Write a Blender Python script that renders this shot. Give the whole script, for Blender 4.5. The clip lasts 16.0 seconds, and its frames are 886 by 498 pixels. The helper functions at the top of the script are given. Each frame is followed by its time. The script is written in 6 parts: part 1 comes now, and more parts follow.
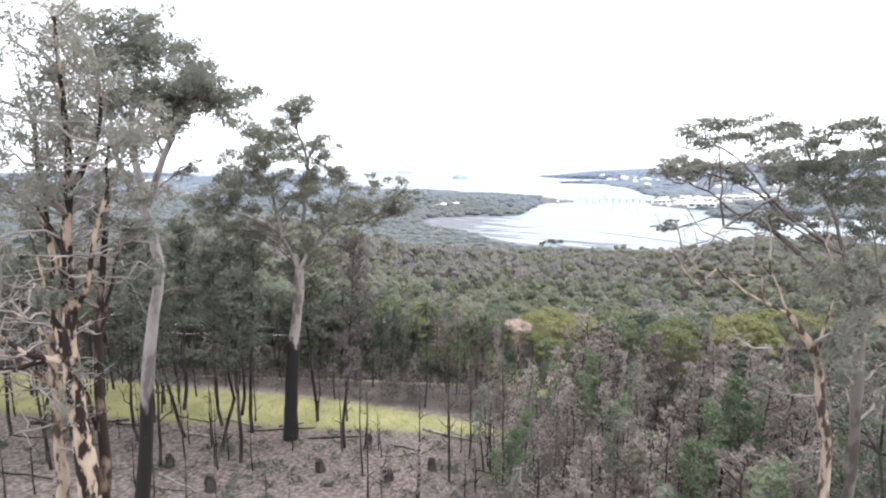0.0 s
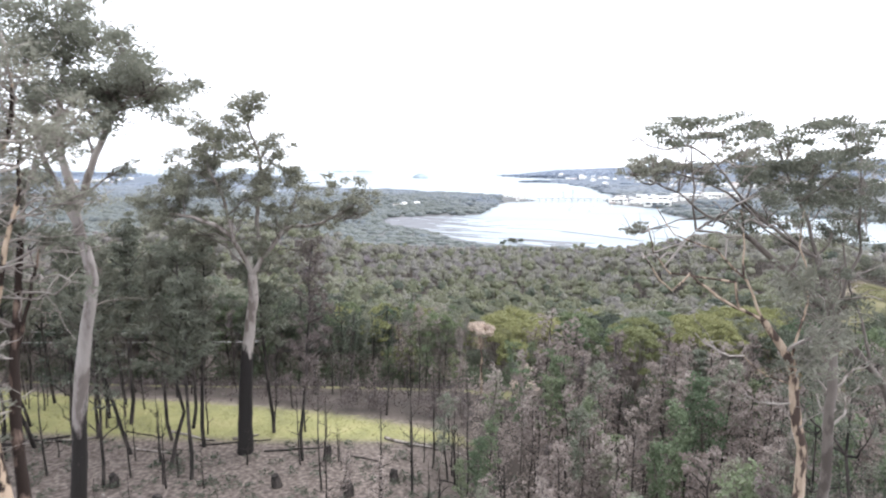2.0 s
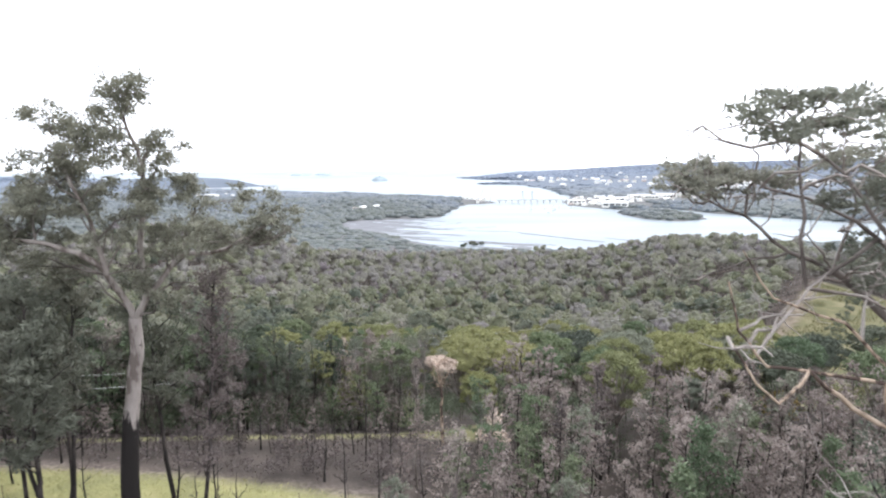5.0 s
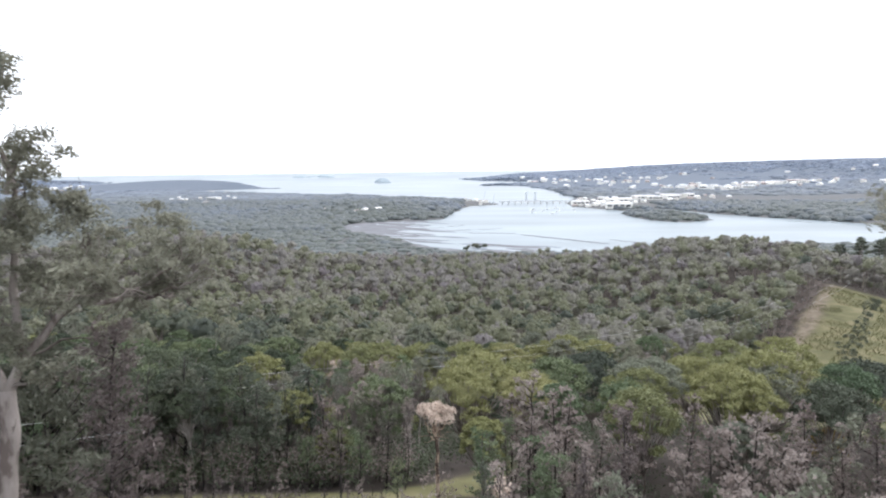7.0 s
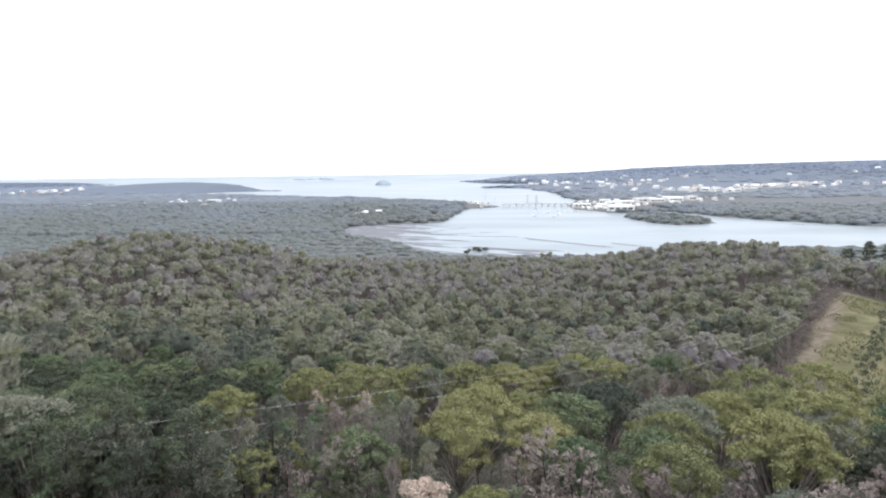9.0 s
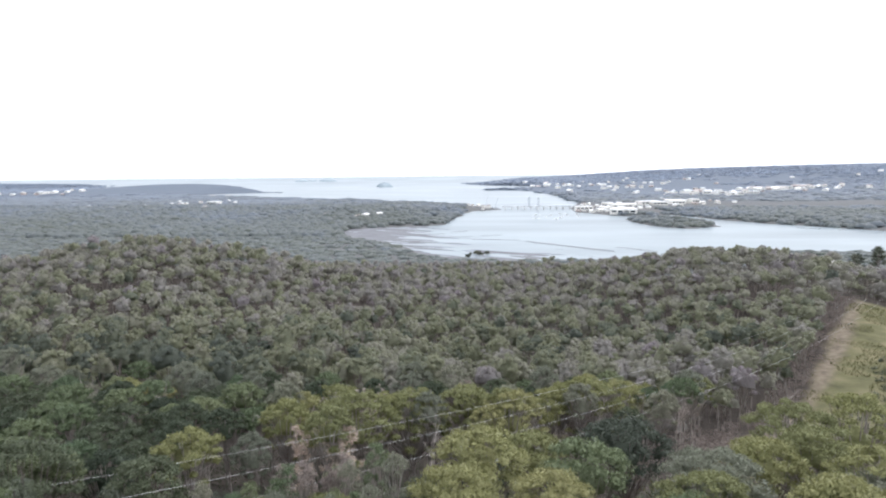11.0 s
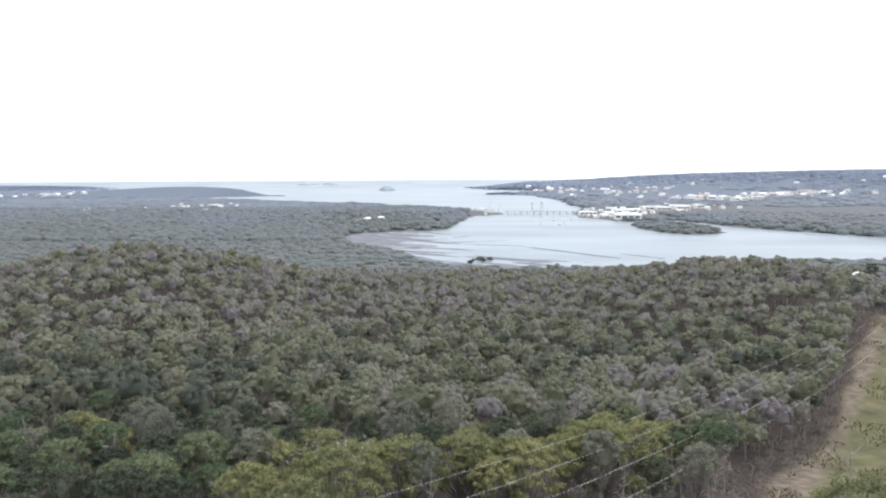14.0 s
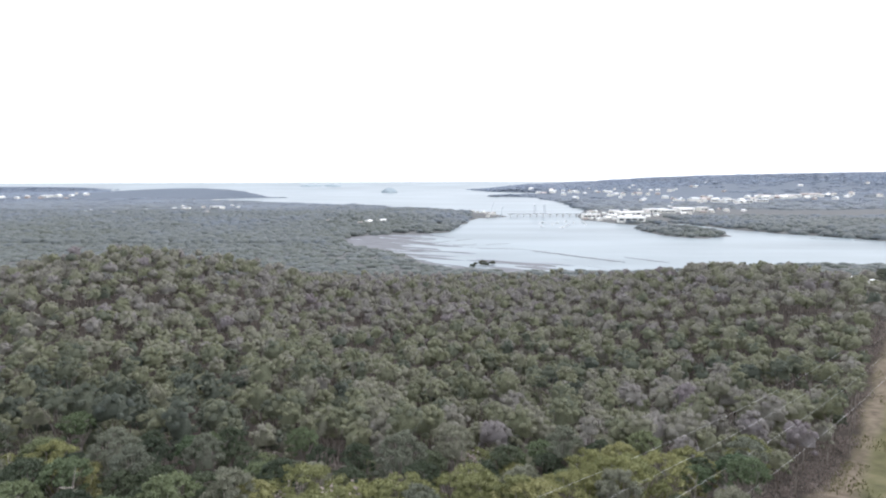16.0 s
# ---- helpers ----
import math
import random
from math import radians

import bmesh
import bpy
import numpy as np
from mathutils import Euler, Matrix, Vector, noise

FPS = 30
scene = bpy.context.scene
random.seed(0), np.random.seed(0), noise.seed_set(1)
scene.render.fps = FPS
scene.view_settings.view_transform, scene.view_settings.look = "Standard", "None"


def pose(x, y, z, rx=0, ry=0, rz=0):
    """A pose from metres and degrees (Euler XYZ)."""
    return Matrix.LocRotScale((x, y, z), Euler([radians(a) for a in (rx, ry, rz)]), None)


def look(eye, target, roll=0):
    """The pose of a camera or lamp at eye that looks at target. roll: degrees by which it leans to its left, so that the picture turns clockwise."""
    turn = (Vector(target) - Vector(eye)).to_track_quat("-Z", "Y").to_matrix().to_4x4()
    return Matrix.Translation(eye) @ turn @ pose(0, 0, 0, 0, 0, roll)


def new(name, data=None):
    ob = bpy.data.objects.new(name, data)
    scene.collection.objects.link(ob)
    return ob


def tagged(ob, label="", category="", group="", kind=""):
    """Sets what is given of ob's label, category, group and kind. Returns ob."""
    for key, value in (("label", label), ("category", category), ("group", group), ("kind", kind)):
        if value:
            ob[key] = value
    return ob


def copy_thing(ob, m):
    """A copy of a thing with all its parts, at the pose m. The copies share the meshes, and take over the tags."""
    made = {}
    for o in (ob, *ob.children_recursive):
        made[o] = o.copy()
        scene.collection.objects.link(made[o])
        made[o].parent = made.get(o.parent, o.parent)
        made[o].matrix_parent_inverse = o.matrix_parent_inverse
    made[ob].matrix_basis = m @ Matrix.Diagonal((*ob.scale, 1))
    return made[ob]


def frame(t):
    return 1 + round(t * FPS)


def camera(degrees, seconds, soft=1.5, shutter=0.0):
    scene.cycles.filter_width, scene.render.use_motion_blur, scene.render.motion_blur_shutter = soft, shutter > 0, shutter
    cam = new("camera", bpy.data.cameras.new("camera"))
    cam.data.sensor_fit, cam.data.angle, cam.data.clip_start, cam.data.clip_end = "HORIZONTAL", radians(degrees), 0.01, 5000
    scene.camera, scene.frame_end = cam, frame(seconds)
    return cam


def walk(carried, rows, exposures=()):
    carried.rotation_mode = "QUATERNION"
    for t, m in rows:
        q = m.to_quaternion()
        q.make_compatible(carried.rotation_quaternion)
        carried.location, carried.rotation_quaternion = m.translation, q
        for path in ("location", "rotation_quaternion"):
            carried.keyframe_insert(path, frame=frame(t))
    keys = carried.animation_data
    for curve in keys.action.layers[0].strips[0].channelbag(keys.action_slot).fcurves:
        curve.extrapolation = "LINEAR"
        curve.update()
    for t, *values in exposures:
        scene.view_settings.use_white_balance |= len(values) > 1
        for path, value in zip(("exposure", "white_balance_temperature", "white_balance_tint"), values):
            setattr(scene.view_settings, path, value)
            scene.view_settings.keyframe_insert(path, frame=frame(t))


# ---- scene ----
cam = camera(70.3, 16.0, soft=2.1, shutter=0.5)
PATH = [
    (0, (3.622, 3.639, 17.317), (3.381, 5.607, 17.053), -0.1),
    (0.5, (3.626, 3.754, 17.308), (3.423, 5.726, 17.044), -0.0),
    (1, (3.579, 3.927, 17.316), (3.404, 5.902, 17.052), -0.0),
    (1.5, (3.539, 4.261, 17.334), (3.365, 6.235, 17.068), -0.1),
    (2, (3.488, 4.891, 17.348), (3.37, 6.869, 17.082), -0.1),
    (2.5, (3.419, 5.757, 17.358), (3.34, 7.738, 17.092), -0.1),
    (3, (3.41, 6.892, 17.371), (3.343, 8.873, 17.105), -0.2),
    (3.5, (3.39, 8.249, 17.369), (3.386, 10.232, 17.105), -0.2),
    (4, (3.445, 9.759, 17.388), (3.454, 11.742, 17.125), -0.4),
    (6.5, (4.073, 19.287, 17.732), (4.071, 21.27, 17.478), -0.6),
    (7, (4.181, 21.18, 17.824), (4.178, 23.164, 17.569), -0.7),
    (7.5, (4.296, 23.165, 17.894), (4.293, 25.149, 17.642), -0.7),
    (8, (4.414, 25.168, 18.016), (4.41, 27.153, 17.765), -0.7),
    (8.5, (4.528, 27.181, 18.133), (4.523, 29.165, 17.883), -0.7),
    (9, (4.677, 29.19, 18.271), (4.671, 31.175, 18.023), -0.7),
    (11.5, (5.15, 39.051, 18.817), (5.138, 41.037, 18.577), -0.5),
    (12, (5.211, 41.251, 18.94), (5.199, 43.237, 18.702), -0.4),
    (12.5, (5.264, 43.113, 19.055), (5.251, 45.099, 18.819), -0.4),
    (13, (5.348, 44.962, 19.169), (5.333, 46.948, 18.936), -0.4),
    (13.5, (5.36, 46.675, 19.326), (5.344, 48.661, 19.094), -0.3),
    (14, (5.489, 48.6, 19.504), (5.471, 50.587, 19.274), -0.3),
    (14.5, (5.535, 50.407, 19.61), (5.515, 52.394, 19.381), -0.2),
    (15, (5.629, 52.328, 19.725), (5.607, 54.316, 19.499), -0.3),
    (15.5, (5.668, 54.214, 19.962), (5.645, 56.201, 19.736), -0.2),
    (16, (5.709, 55.93, 20.167), (5.684, 57.917, 19.943), -0.2),
]
walk(cam, [(t, look(eye, target, roll)) for t, eye, target, roll in PATH],
     exposures=[(0.0, 1.03), (4.2, 1.03), (6.3, 0.7), (9.2, 0.59), (11.3, 0.54), (16.0, 0.46)])

# ---- sky and light ----
world = bpy.data.worlds.new("overcast_sky")
scene.world = world
world.use_nodes = True
wn, wl = world.node_tree.nodes, world.node_tree.links
bg = wn["Background"]
sky = wn.new("ShaderNodeTexSky")
sky.sky_type, sky.sun_disc = "NISHITA", False
sky.sun_elevation, sky.sun_rotation = radians(48), radians(40)
sky.air_density, sky.dust_density, sky.ozone_density = 1.0, 6.0, 1.0
pale = wn.new("ShaderNodeMix")
pale.data_type = "RGBA"
pale.inputs[0].default_value = 0.86
pale.inputs[7].default_value = (13.3, 14.0, 15.5, 1)
wl.new(sky.outputs[0], pale.inputs[6])
wl.new(pale.outputs[2], bg.inputs[0])
bg.inputs[1].default_value = 0.092
sun = new("sun", bpy.data.lights.new("sun", "SUN"))
sun.data.energy, sun.data.angle, sun.data.color = 1.5, radians(75), (1.0, 0.98, 0.965)
sun.matrix_world = look((0, 0, 100), (-20, -24, 30))

# ---- materials ----


def material(name, rough=0.8, spec=0.3):
    m = bpy.data.materials.new(name)
    m.use_nodes = True
    n, l = m.node_tree.nodes, m.node_tree.links
    b = n["Principled BSDF"]
    b.inputs["Roughness"].default_value = rough
    b.inputs["Specular IOR Level"].default_value = spec
    return m, n, l, b


def ramp(n, stops):
    r = n.new("ShaderNodeValToRGB")
    e = r.color_ramp.elements
    e[0].position, e[0].color = stops[0][0], (*stops[0][1], 1)
    e[1].position, e[1].color = stops[-1][0], (*stops[-1][1], 1)
    for p, c in stops[1:-1]:
        e.new(p).color = (*c, 1)
    return r


def noise_node(n, l, scale, detail=4, coords="Object", stretch=None):
    tc = n.new("ShaderNodeTexCoord")
    nz = n.new("ShaderNodeTexNoise")
    nz.inputs["Scale"].default_value, nz.inputs["Detail"].default_value = scale, detail
    if stretch:
        mp = n.new("ShaderNodeMapping")
        mp.inputs["Scale"].default_value = stretch
        l.new(tc.outputs[coords], mp.inputs[0])
        l.new(mp.outputs[0], nz.inputs[0])
    else:
        l.new(tc.outputs[coords], nz.inputs[0])
    return nz


def math_node(n, l, op, a, b):
    m = n.new("ShaderNodeMath")
    m.operation = op
    for i, v in enumerate((a, b)):
        if isinstance(v, (int, float)):
            m.inputs[i].default_value = v
        else:
            l.new(v, m.inputs[i])
    return m.outputs[0]


def mix_node(n, l, f, a, b):
    m = n.new("ShaderNodeMix")
    m.data_type = "RGBA"
    for i, v in ((0, f), (6, a), (7, b)):
        if isinstance(v, (int, float)):
            m.inputs[i].default_value = v
        elif isinstance(v, tuple):
            m.inputs[i].default_value = (*v, 1)
        else:
            l.new(v, m.inputs[i])
    return m.outputs[2]


def bump(n, l, b, height, strength=0.4, dist=0.1):
    bp = n.new("ShaderNodeBump")
    bp.inputs["Strength"].default_value, bp.inputs["Distance"].default_value = strength, dist
    l.new(height, bp.inputs["Height"])
    l.new(bp.outputs[0], b.inputs["Normal"])


def leaf_material(name, stops, by_tint=False, thin=0.22, relief=True):
    """Leaves: hue runs over the tree (its own number) and a little from spray to spray."""
    m, n, l, b = material(name, 0.55, 0.25)
    geo = n.new("ShaderNodeNewGeometry")
    if by_tint:
        at = n.new("ShaderNodeAttribute")
        at.attribute_name = "tint"
        own = at.outputs["Fac"]
    else:
        own = n.new("ShaderNodeObjectInfo").outputs["Random"]
    part_a = math_node(n, l, "MULTIPLY", own, 0.84)
    part_b = math_node(n, l, "MULTIPLY", geo.outputs["Random Per Island"], 0.16)
    r = ramp(n, stops)
    l.new(math_node(n, l, "ADD", part_a, part_b), r.inputs[0])
    nz = noise_node(n, l, 0.7, 3)
    fine = noise_node(n, l, 3.2, 5)
    both = math_node(n, l, "ADD", math_node(n, l, "MULTIPLY", nz.outputs[0], 0.45), math_node(n, l, "MULTIPLY", fine.outputs[0], 0.9))
    if relief:
        bump(n, l, b, fine.outputs[0], 0.8, 0.25)
    shade = n.new("ShaderNodeHueSaturation")
    l.new(r.outputs[0], shade.inputs["Color"])
    l.new(math_node(n, l, "ADD", both, 0.33), shade.inputs["Value"])
    l.new(shade.outputs[0], b.inputs["Base Color"])
    tr = n.new("ShaderNodeBsdfTranslucent")
    l.new(shade.outputs[0], tr.inputs[0])
    ms = n.new("ShaderNodeMixShader")
    ms.inputs[0].default_value = thin
    l.new(b.outputs[0], ms.inputs[1])
    l.new(tr.outputs[0], ms.inputs[2])
    l.new(ms.outputs[0], n["Material Output"].inputs[0])
    return m


LEAF_GUM = leaf_material("gum_leaves", [(0, (0.152, 0.167, 0.131)), (0.5, (0.200, 0.212, 0.161)), (1, (0.262, 0.255, 0.192))], thin=0.35)
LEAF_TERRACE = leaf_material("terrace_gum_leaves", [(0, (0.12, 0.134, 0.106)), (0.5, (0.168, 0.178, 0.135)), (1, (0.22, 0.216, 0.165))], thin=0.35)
LEAF_HERO = leaf_material("sunlit_gum_leaves", [(0, (0.17, 0.178, 0.142)), (0.5, (0.215, 0.22, 0.177)), (1, (0.265, 0.258, 0.212))], thin=0.5)
LEAF_DARK = leaf_material("sheoak_leaves", [(0, (0.06, 0.073, 0.056)), (0.6, (0.088, 0.1, 0.07)), (1, (0.12, 0.117, 0.086))])
LEAF_SHEOAK = leaf_material("feathery_leaves", [(0, (0.11, 0.117, 0.092)), (0.6, (0.145, 0.15, 0.114)), (1, (0.18, 0.173, 0.138))])
LEAF_OLIVE = leaf_material("olive_leaves", [(0, (0.174, 0.186, 0.090)), (0.5, (0.230, 0.235, 0.104)), (1, (0.289, 0.276, 0.132))])
LEAF_GREEN = leaf_material("green_leaves", [(0, (0.09, 0.13, 0.077)), (0.5, (0.132, 0.167, 0.092)), (1, (0.19, 0.21, 0.115))])
LEAF_BROWN = leaf_material("scorched_leaves", [(0, (0.165, 0.134, 0.124)), (0.5, (0.265, 0.221, 0.2)), (1, (0.34, 0.292, 0.268))], thin=0.35)
LEAF_SCORCH = leaf_material("dark_scorched_leaves", [(0, (0.1, 0.082, 0.079)), (0.5, (0.135, 0.11, 0.104)), (1, (0.18, 0.148, 0.138))], thin=0.3)
LEAF_GOLD = leaf_material("golden_leaves", [(0, (0.26, 0.19, 0.07)), (1, (0.34, 0.25, 0.1))])
LEAF_SHOOT = leaf_material("young_shoots", [(0, (0.097, 0.135, 0.08)), (0.5, (0.143, 0.18, 0.106)), (1, (0.21, 0.24, 0.15))], thin=0.35)
LEAF_GULLY = leaf_material("gully_leaves", [(0, (0.052, 0.068, 0.047)), (0.5, (0.079, 0.098, 0.062)), (1, (0.118, 0.136, 0.083))])
LEAF_PINK = leaf_material("dead_pink_leaves", [(0, (0.45, 0.36, 0.3)), (0.5, (0.53, 0.43, 0.36)), (1, (0.58, 0.48, 0.4))])
# upper stops are lifted and bluer, with some ridge haze put into the colour
LEAF_FOREST = leaf_material("forest_leaves", [(0, (0.083, 0.098, 0.084)), (0.2, (0.140, 0.155, 0.114)), (0.36, (0.218, 0.226, 0.144)), (0.52, (0.256, 0.250, 0.201)),
                                              (0.68, (0.268, 0.253, 0.235)), (0.86, (0.262, 0.238, 0.243)), (1, (0.246, 0.21, 0.225))], by_tint=True, thin=0.42)
# the later stops put distance haze into the leaf colour
LEAF_FAR_HAZED = leaf_material("hazed_far_forest_leaves", [(0, (0.099, 0.112, 0.097)), (0.3, (0.131, 0.148, 0.152)), (0.6, (0.142, 0.171, 0.218)), (1, (0.168, 0.214, 0.296))], by_tint=True, relief=False)


def bark_material(name, light, mid, dark, patch=0.5, char=0.0, char_h=0.0, vein=6.0, blotch=2.2):
    """Bark with patches of two tones; below char_h metres (rough edge) it is burnt black."""
    m, n, l, b = material(name, 0.85, 0.2)
    big = noise_node(n, l, blotch, 5, stretch=(1, 1, 0.4))
    fine = noise_node(n, l, vein * 3, 5, stretch=(1, 1, 0.18))
    r = ramp(n, [(max(patch - 0.03, 0), dark), (patch + 0.03, mid), (min(patch + 0.25, 1), light)])
    l.new(big.outputs[0], r.inputs[0])
    col = mix_node(n, l, math_node(n, l, "MULTIPLY", fine.outputs[0], 0.35), r.outputs[0], tuple(c * 0.5 for c in dark))
    if char:
        tc = n.new("ShaderNodeTexCoord")
        sep = n.new("ShaderNodeSeparateXYZ")
        l.new(tc.outputs["Object"], sep.inputs[0])
        edge = noise_node(n, l, 3.0, 5, stretch=(1, 1, 0.3))
        h = math_node(n, l, "ADD", sep.outputs[2], math_node(n, l, "MULTIPLY", edge.outputs[0], -char))
        f = n.new("ShaderNodeMapRange")
        f.inputs["From Min"].default_value, f.inputs["From Max"].default_value = char_h - char * 0.5 - 0.3, char_h - char * 0.5 + 0.3
        l.new(h, f.inputs["Value"])
        col = mix_node(n, l, f.outputs[0], (0.022, 0.019, 0.018), col)
    l.new(col, b.inputs["Base Color"])
    bump(n, l, b, fine.outputs[0], 0.6, 0.03)
    return m


BARK_PALE = bark_material("pale_gum_bark", (0.44, 0.4, 0.37), (0.34, 0.3, 0.275), (0.2, 0.165, 0.15), 0.36)
BARK_CHARRED = bark_material("charred_gum_bark", (0.44, 0.39, 0.36), (0.33, 0.29, 0.265), (0.17, 0.14, 0.125), 0.42, 5.0, 6.3)
BARK_TALLCHAR = bark_material("tall_charred_gum_bark", (0.36, 0.325, 0.305), (0.28, 0.25, 0.235), (0.16, 0.135, 0.125), 0.42, 6.0, 9.6)
BARK_PEEL = bark_material("peeling_gum_bark", (0.62, 0.49, 0.37), (0.5, 0.38, 0.28), (0.03, 0.02, 0.017), 0.535, blotch=4.2)
BARK_DARKPEEL = bark_material("dark_flaking_bark", (0.45, 0.34, 0.26), (0.16, 0.11, 0.09), (0.035, 0.024, 0.02), 0.56, blotch=4.0)
BARK_BURNT = bark_material("burnt_bark", (0.1, 0.085, 0.078), (0.06, 0.05, 0.046), (0.025, 0.022, 0.02), 0.5)
BARK_GREY = bark_material("grey_bark", (0.4, 0.36, 0.33), (0.28, 0.245, 0.22), (0.14, 0.115, 0.1), 0.45)
BARK_DULL = bark_material("dull_grey_bark", (0.24, 0.21, 0.19), (0.17, 0.145, 0.13), (0.09, 0.075, 0.066), 0.45)
BARK_TWIG = bark_material("bare_twig_bark", (0.42, 0.38, 0.35), (0.33, 0.29, 0.265), (0.2, 0.17, 0.155), 0.4)
BARK_CREAM = bark_material("cream_peeling_bark", (0.56, 0.45, 0.35), (0.42, 0.32, 0.24), (0.075, 0.053, 0.044), 0.47, blotch=4.5)


def simple_material(name, color, rough=0.7, spec=0.4, vary=0.25, scale=3.0, metal=0.0):
    m, n, l, b = material(name, rough, spec)
    nz = noise_node(n, l, scale, 5)
    col = mix_node(n, l, nz.outputs[0], tuple(c * (1 - vary) for c in color), tuple(min(c * (1 + vary), 0.95) for c in color))
    l.new(col, b.inputs["Base Color"])
    b.inputs["Metallic"].default_value = metal
    bump(n, l, b, nz.outputs[0], 0.2, 0.02)
    return m


WALL_PAINT = simple_material("painted_wall", (0.78, 0.75, 0.7), 0.6)
WALL_BRICK = simple_material("brick_wall", (0.42, 0.36, 0.33), 0.8)
ROOF_GREY = simple_material("grey_metal_roof", (0.5, 0.52, 0.54), 0.5)
ROOF_TILE = simple_material("terracotta_roof", (0.42, 0.375, 0.355), 0.8)
ROOF_WHITE = simple_material("white_metal_roof", (0.84, 0.84, 0.84), 0.45)
STEEL = simple_material("grey_steel", (0.52, 0.54, 0.57), 0.5, metal=0.1)
CONCRETE = simple_material("bridge_concrete", (0.6, 0.6, 0.6), 0.8)
HULL = simple_material("white_hull", (0.8, 0.8, 0.8), 0.3)
TIMBER = simple_material("weathered_pole_timber", (0.36, 0.31, 0.27), 0.85)
WIRE = simple_material("aluminium_wire", (0.6, 0.6, 0.6), 0.45)
RACK = simple_material("wet_oyster_timber", (0.22, 0.215, 0.215), 0.8)
GLASS_DARK = simple_material("dark_window_glass", (0.05, 0.06, 0.07), 0.1, 0.5)

GRASS = simple_material("yellow_green_grass", (0.26, 0.252, 0.115), 0.8, 0.1, 0.3, 0.6)
STRAW = simple_material("straw_grass", (0.15, 0.145, 0.07), 0.8, 0.2, 0.3, 0.8)

# ground: leaf litter, mown grass, straw-coloured clearing, forest floor
GROUND, gn, gl, gb = material("ground", 0.95, 0.15)
big = noise_node(gn, gl, 0.35, 6)
fine = noise_node(gn, gl, 4.0, 6)
litter = ramp(gn, [(0.32, (0.06, 0.048, 0.043)), (0.5, (0.13, 0.106, 0.094)), (0.68, (0.225, 0.187, 0.168))])
gl.new(fine.outputs[0], litter.inputs[0])
green = ramp(gn, [(0.32, (0.175, 0.172, 0.085)), (0.5, (0.232, 0.226, 0.105)), (0.7, (0.285, 0.262, 0.135))])
gl.new(big.outputs[0], green.inputs[0])
straw = ramp(gn, [(0.32, (0.07, 0.07, 0.038)), (0.5, (0.115, 0.11, 0.058)), (0.68, (0.17, 0.15, 0.09))])
track = ramp(gn, [(0.35, (0.12, 0.098, 0.075)), (0.65, (0.22, 0.182, 0.142))])
gl.new(noise_node(gn, gl, 0.5, 6).outputs[0], track.inputs[0])
gl.new(noise_node(gn, gl, 0.16, 8).outputs[0], straw.inputs[0])
floor_c = ramp(gn, [(0.3, (0.04, 0.034, 0.03)), (0.7, (0.08, 0.066, 0.058))])
gl.new(big.outputs[0], floor_c.inputs[0])
col = floor_c.outputs[0]
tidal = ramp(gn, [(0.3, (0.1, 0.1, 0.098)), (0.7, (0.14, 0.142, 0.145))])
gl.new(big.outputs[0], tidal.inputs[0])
# bluish tone for far ground: haze put into the ground colour
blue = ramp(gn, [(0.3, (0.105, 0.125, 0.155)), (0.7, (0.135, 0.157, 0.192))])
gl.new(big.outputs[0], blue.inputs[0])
for key, src in (("lowland", tidal), ("hills_haze", blue), ("litter", litter), ("straw", straw), ("track", track), ("grass", green)):
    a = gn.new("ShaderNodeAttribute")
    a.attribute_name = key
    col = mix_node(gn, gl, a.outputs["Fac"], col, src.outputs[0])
gl.new(col, gb.inputs["Base Color"])
bump(gn, gl, gb, fine.outputs[0], 0.5, 0.12)
far_off = gn.new("ShaderNodeAttribute")
far_off.attribute_name = "lowland"
gl.new(math_node(gn, gl, "MULTIPLY", math_node(gn, gl, "SUBTRACT", 1.0, far_off.outputs["Fac"]), 0.5), gn["Bump"].inputs["Strength"])

WATER, tn, tl, tb = material("bay_water", 0.3, 0.32)
tb.inputs["IOR"].default_value = 1.33
wide = noise_node(tn, tl, 0.012, 5, stretch=(0.25, 1, 1))
wc = ramp(tn, [(0.35, (0.12, 0.153, 0.175)), (0.65, (0.2, 0.245, 0.27))])
tl.new(wide.outputs[0], wc.inputs[0])
tl.new(wc.outputs[0], tb.inputs["Base Color"])
rip = noise_node(tn, tl, 0.5, 4)
bump(tn, tl, tb, rip.outputs[0], 0.12, 0.3)

# ---- helpers for building ----


def np_mesh(name, V, F, mats, smooth=False, attrs=None, mat_index=None):
    V, F = np.asarray(V, np.float32), np.asarray(F, np.int32)
    me = bpy.data.meshes.new(name)
    me.vertices.add(len(V))
    me.vertices.foreach_set("co", V.ravel())
    k = F.shape[1]
    me.loops.add(F.size)
    me.loops.foreach_set("vertex_index", F.ravel())
    me.polygons.add(len(F))
    me.polygons.foreach_set("loop_start", np.arange(0, F.size, k, dtype=np.int32))
    me.polygons.foreach_set("use_smooth", np.full(len(F), smooth))
    for m in mats if isinstance(mats, (list, tuple)) else (mats,):
        me.materials.append(m)
    if mat_index is not None:
        me.polygons.foreach_set("material_index", np.asarray(mat_index, np.int32))
    for key, vals in (attrs or {}).items():
        me.attributes.new(key, "FLOAT", "POINT").data.foreach_set("value", np.asarray(vals, np.float32))
    me.update(calc_edges=True)
    return me


def join(parts):
    """Joins (V, F) pairs into one."""
    V, F, o = [], [], 0
    for v, f in parts:
        if len(v):
            V.append(v)
            F.append(np.asarray(f) + o)
            o += len(v)
    return np.concatenate(V), np.concatenate(F)


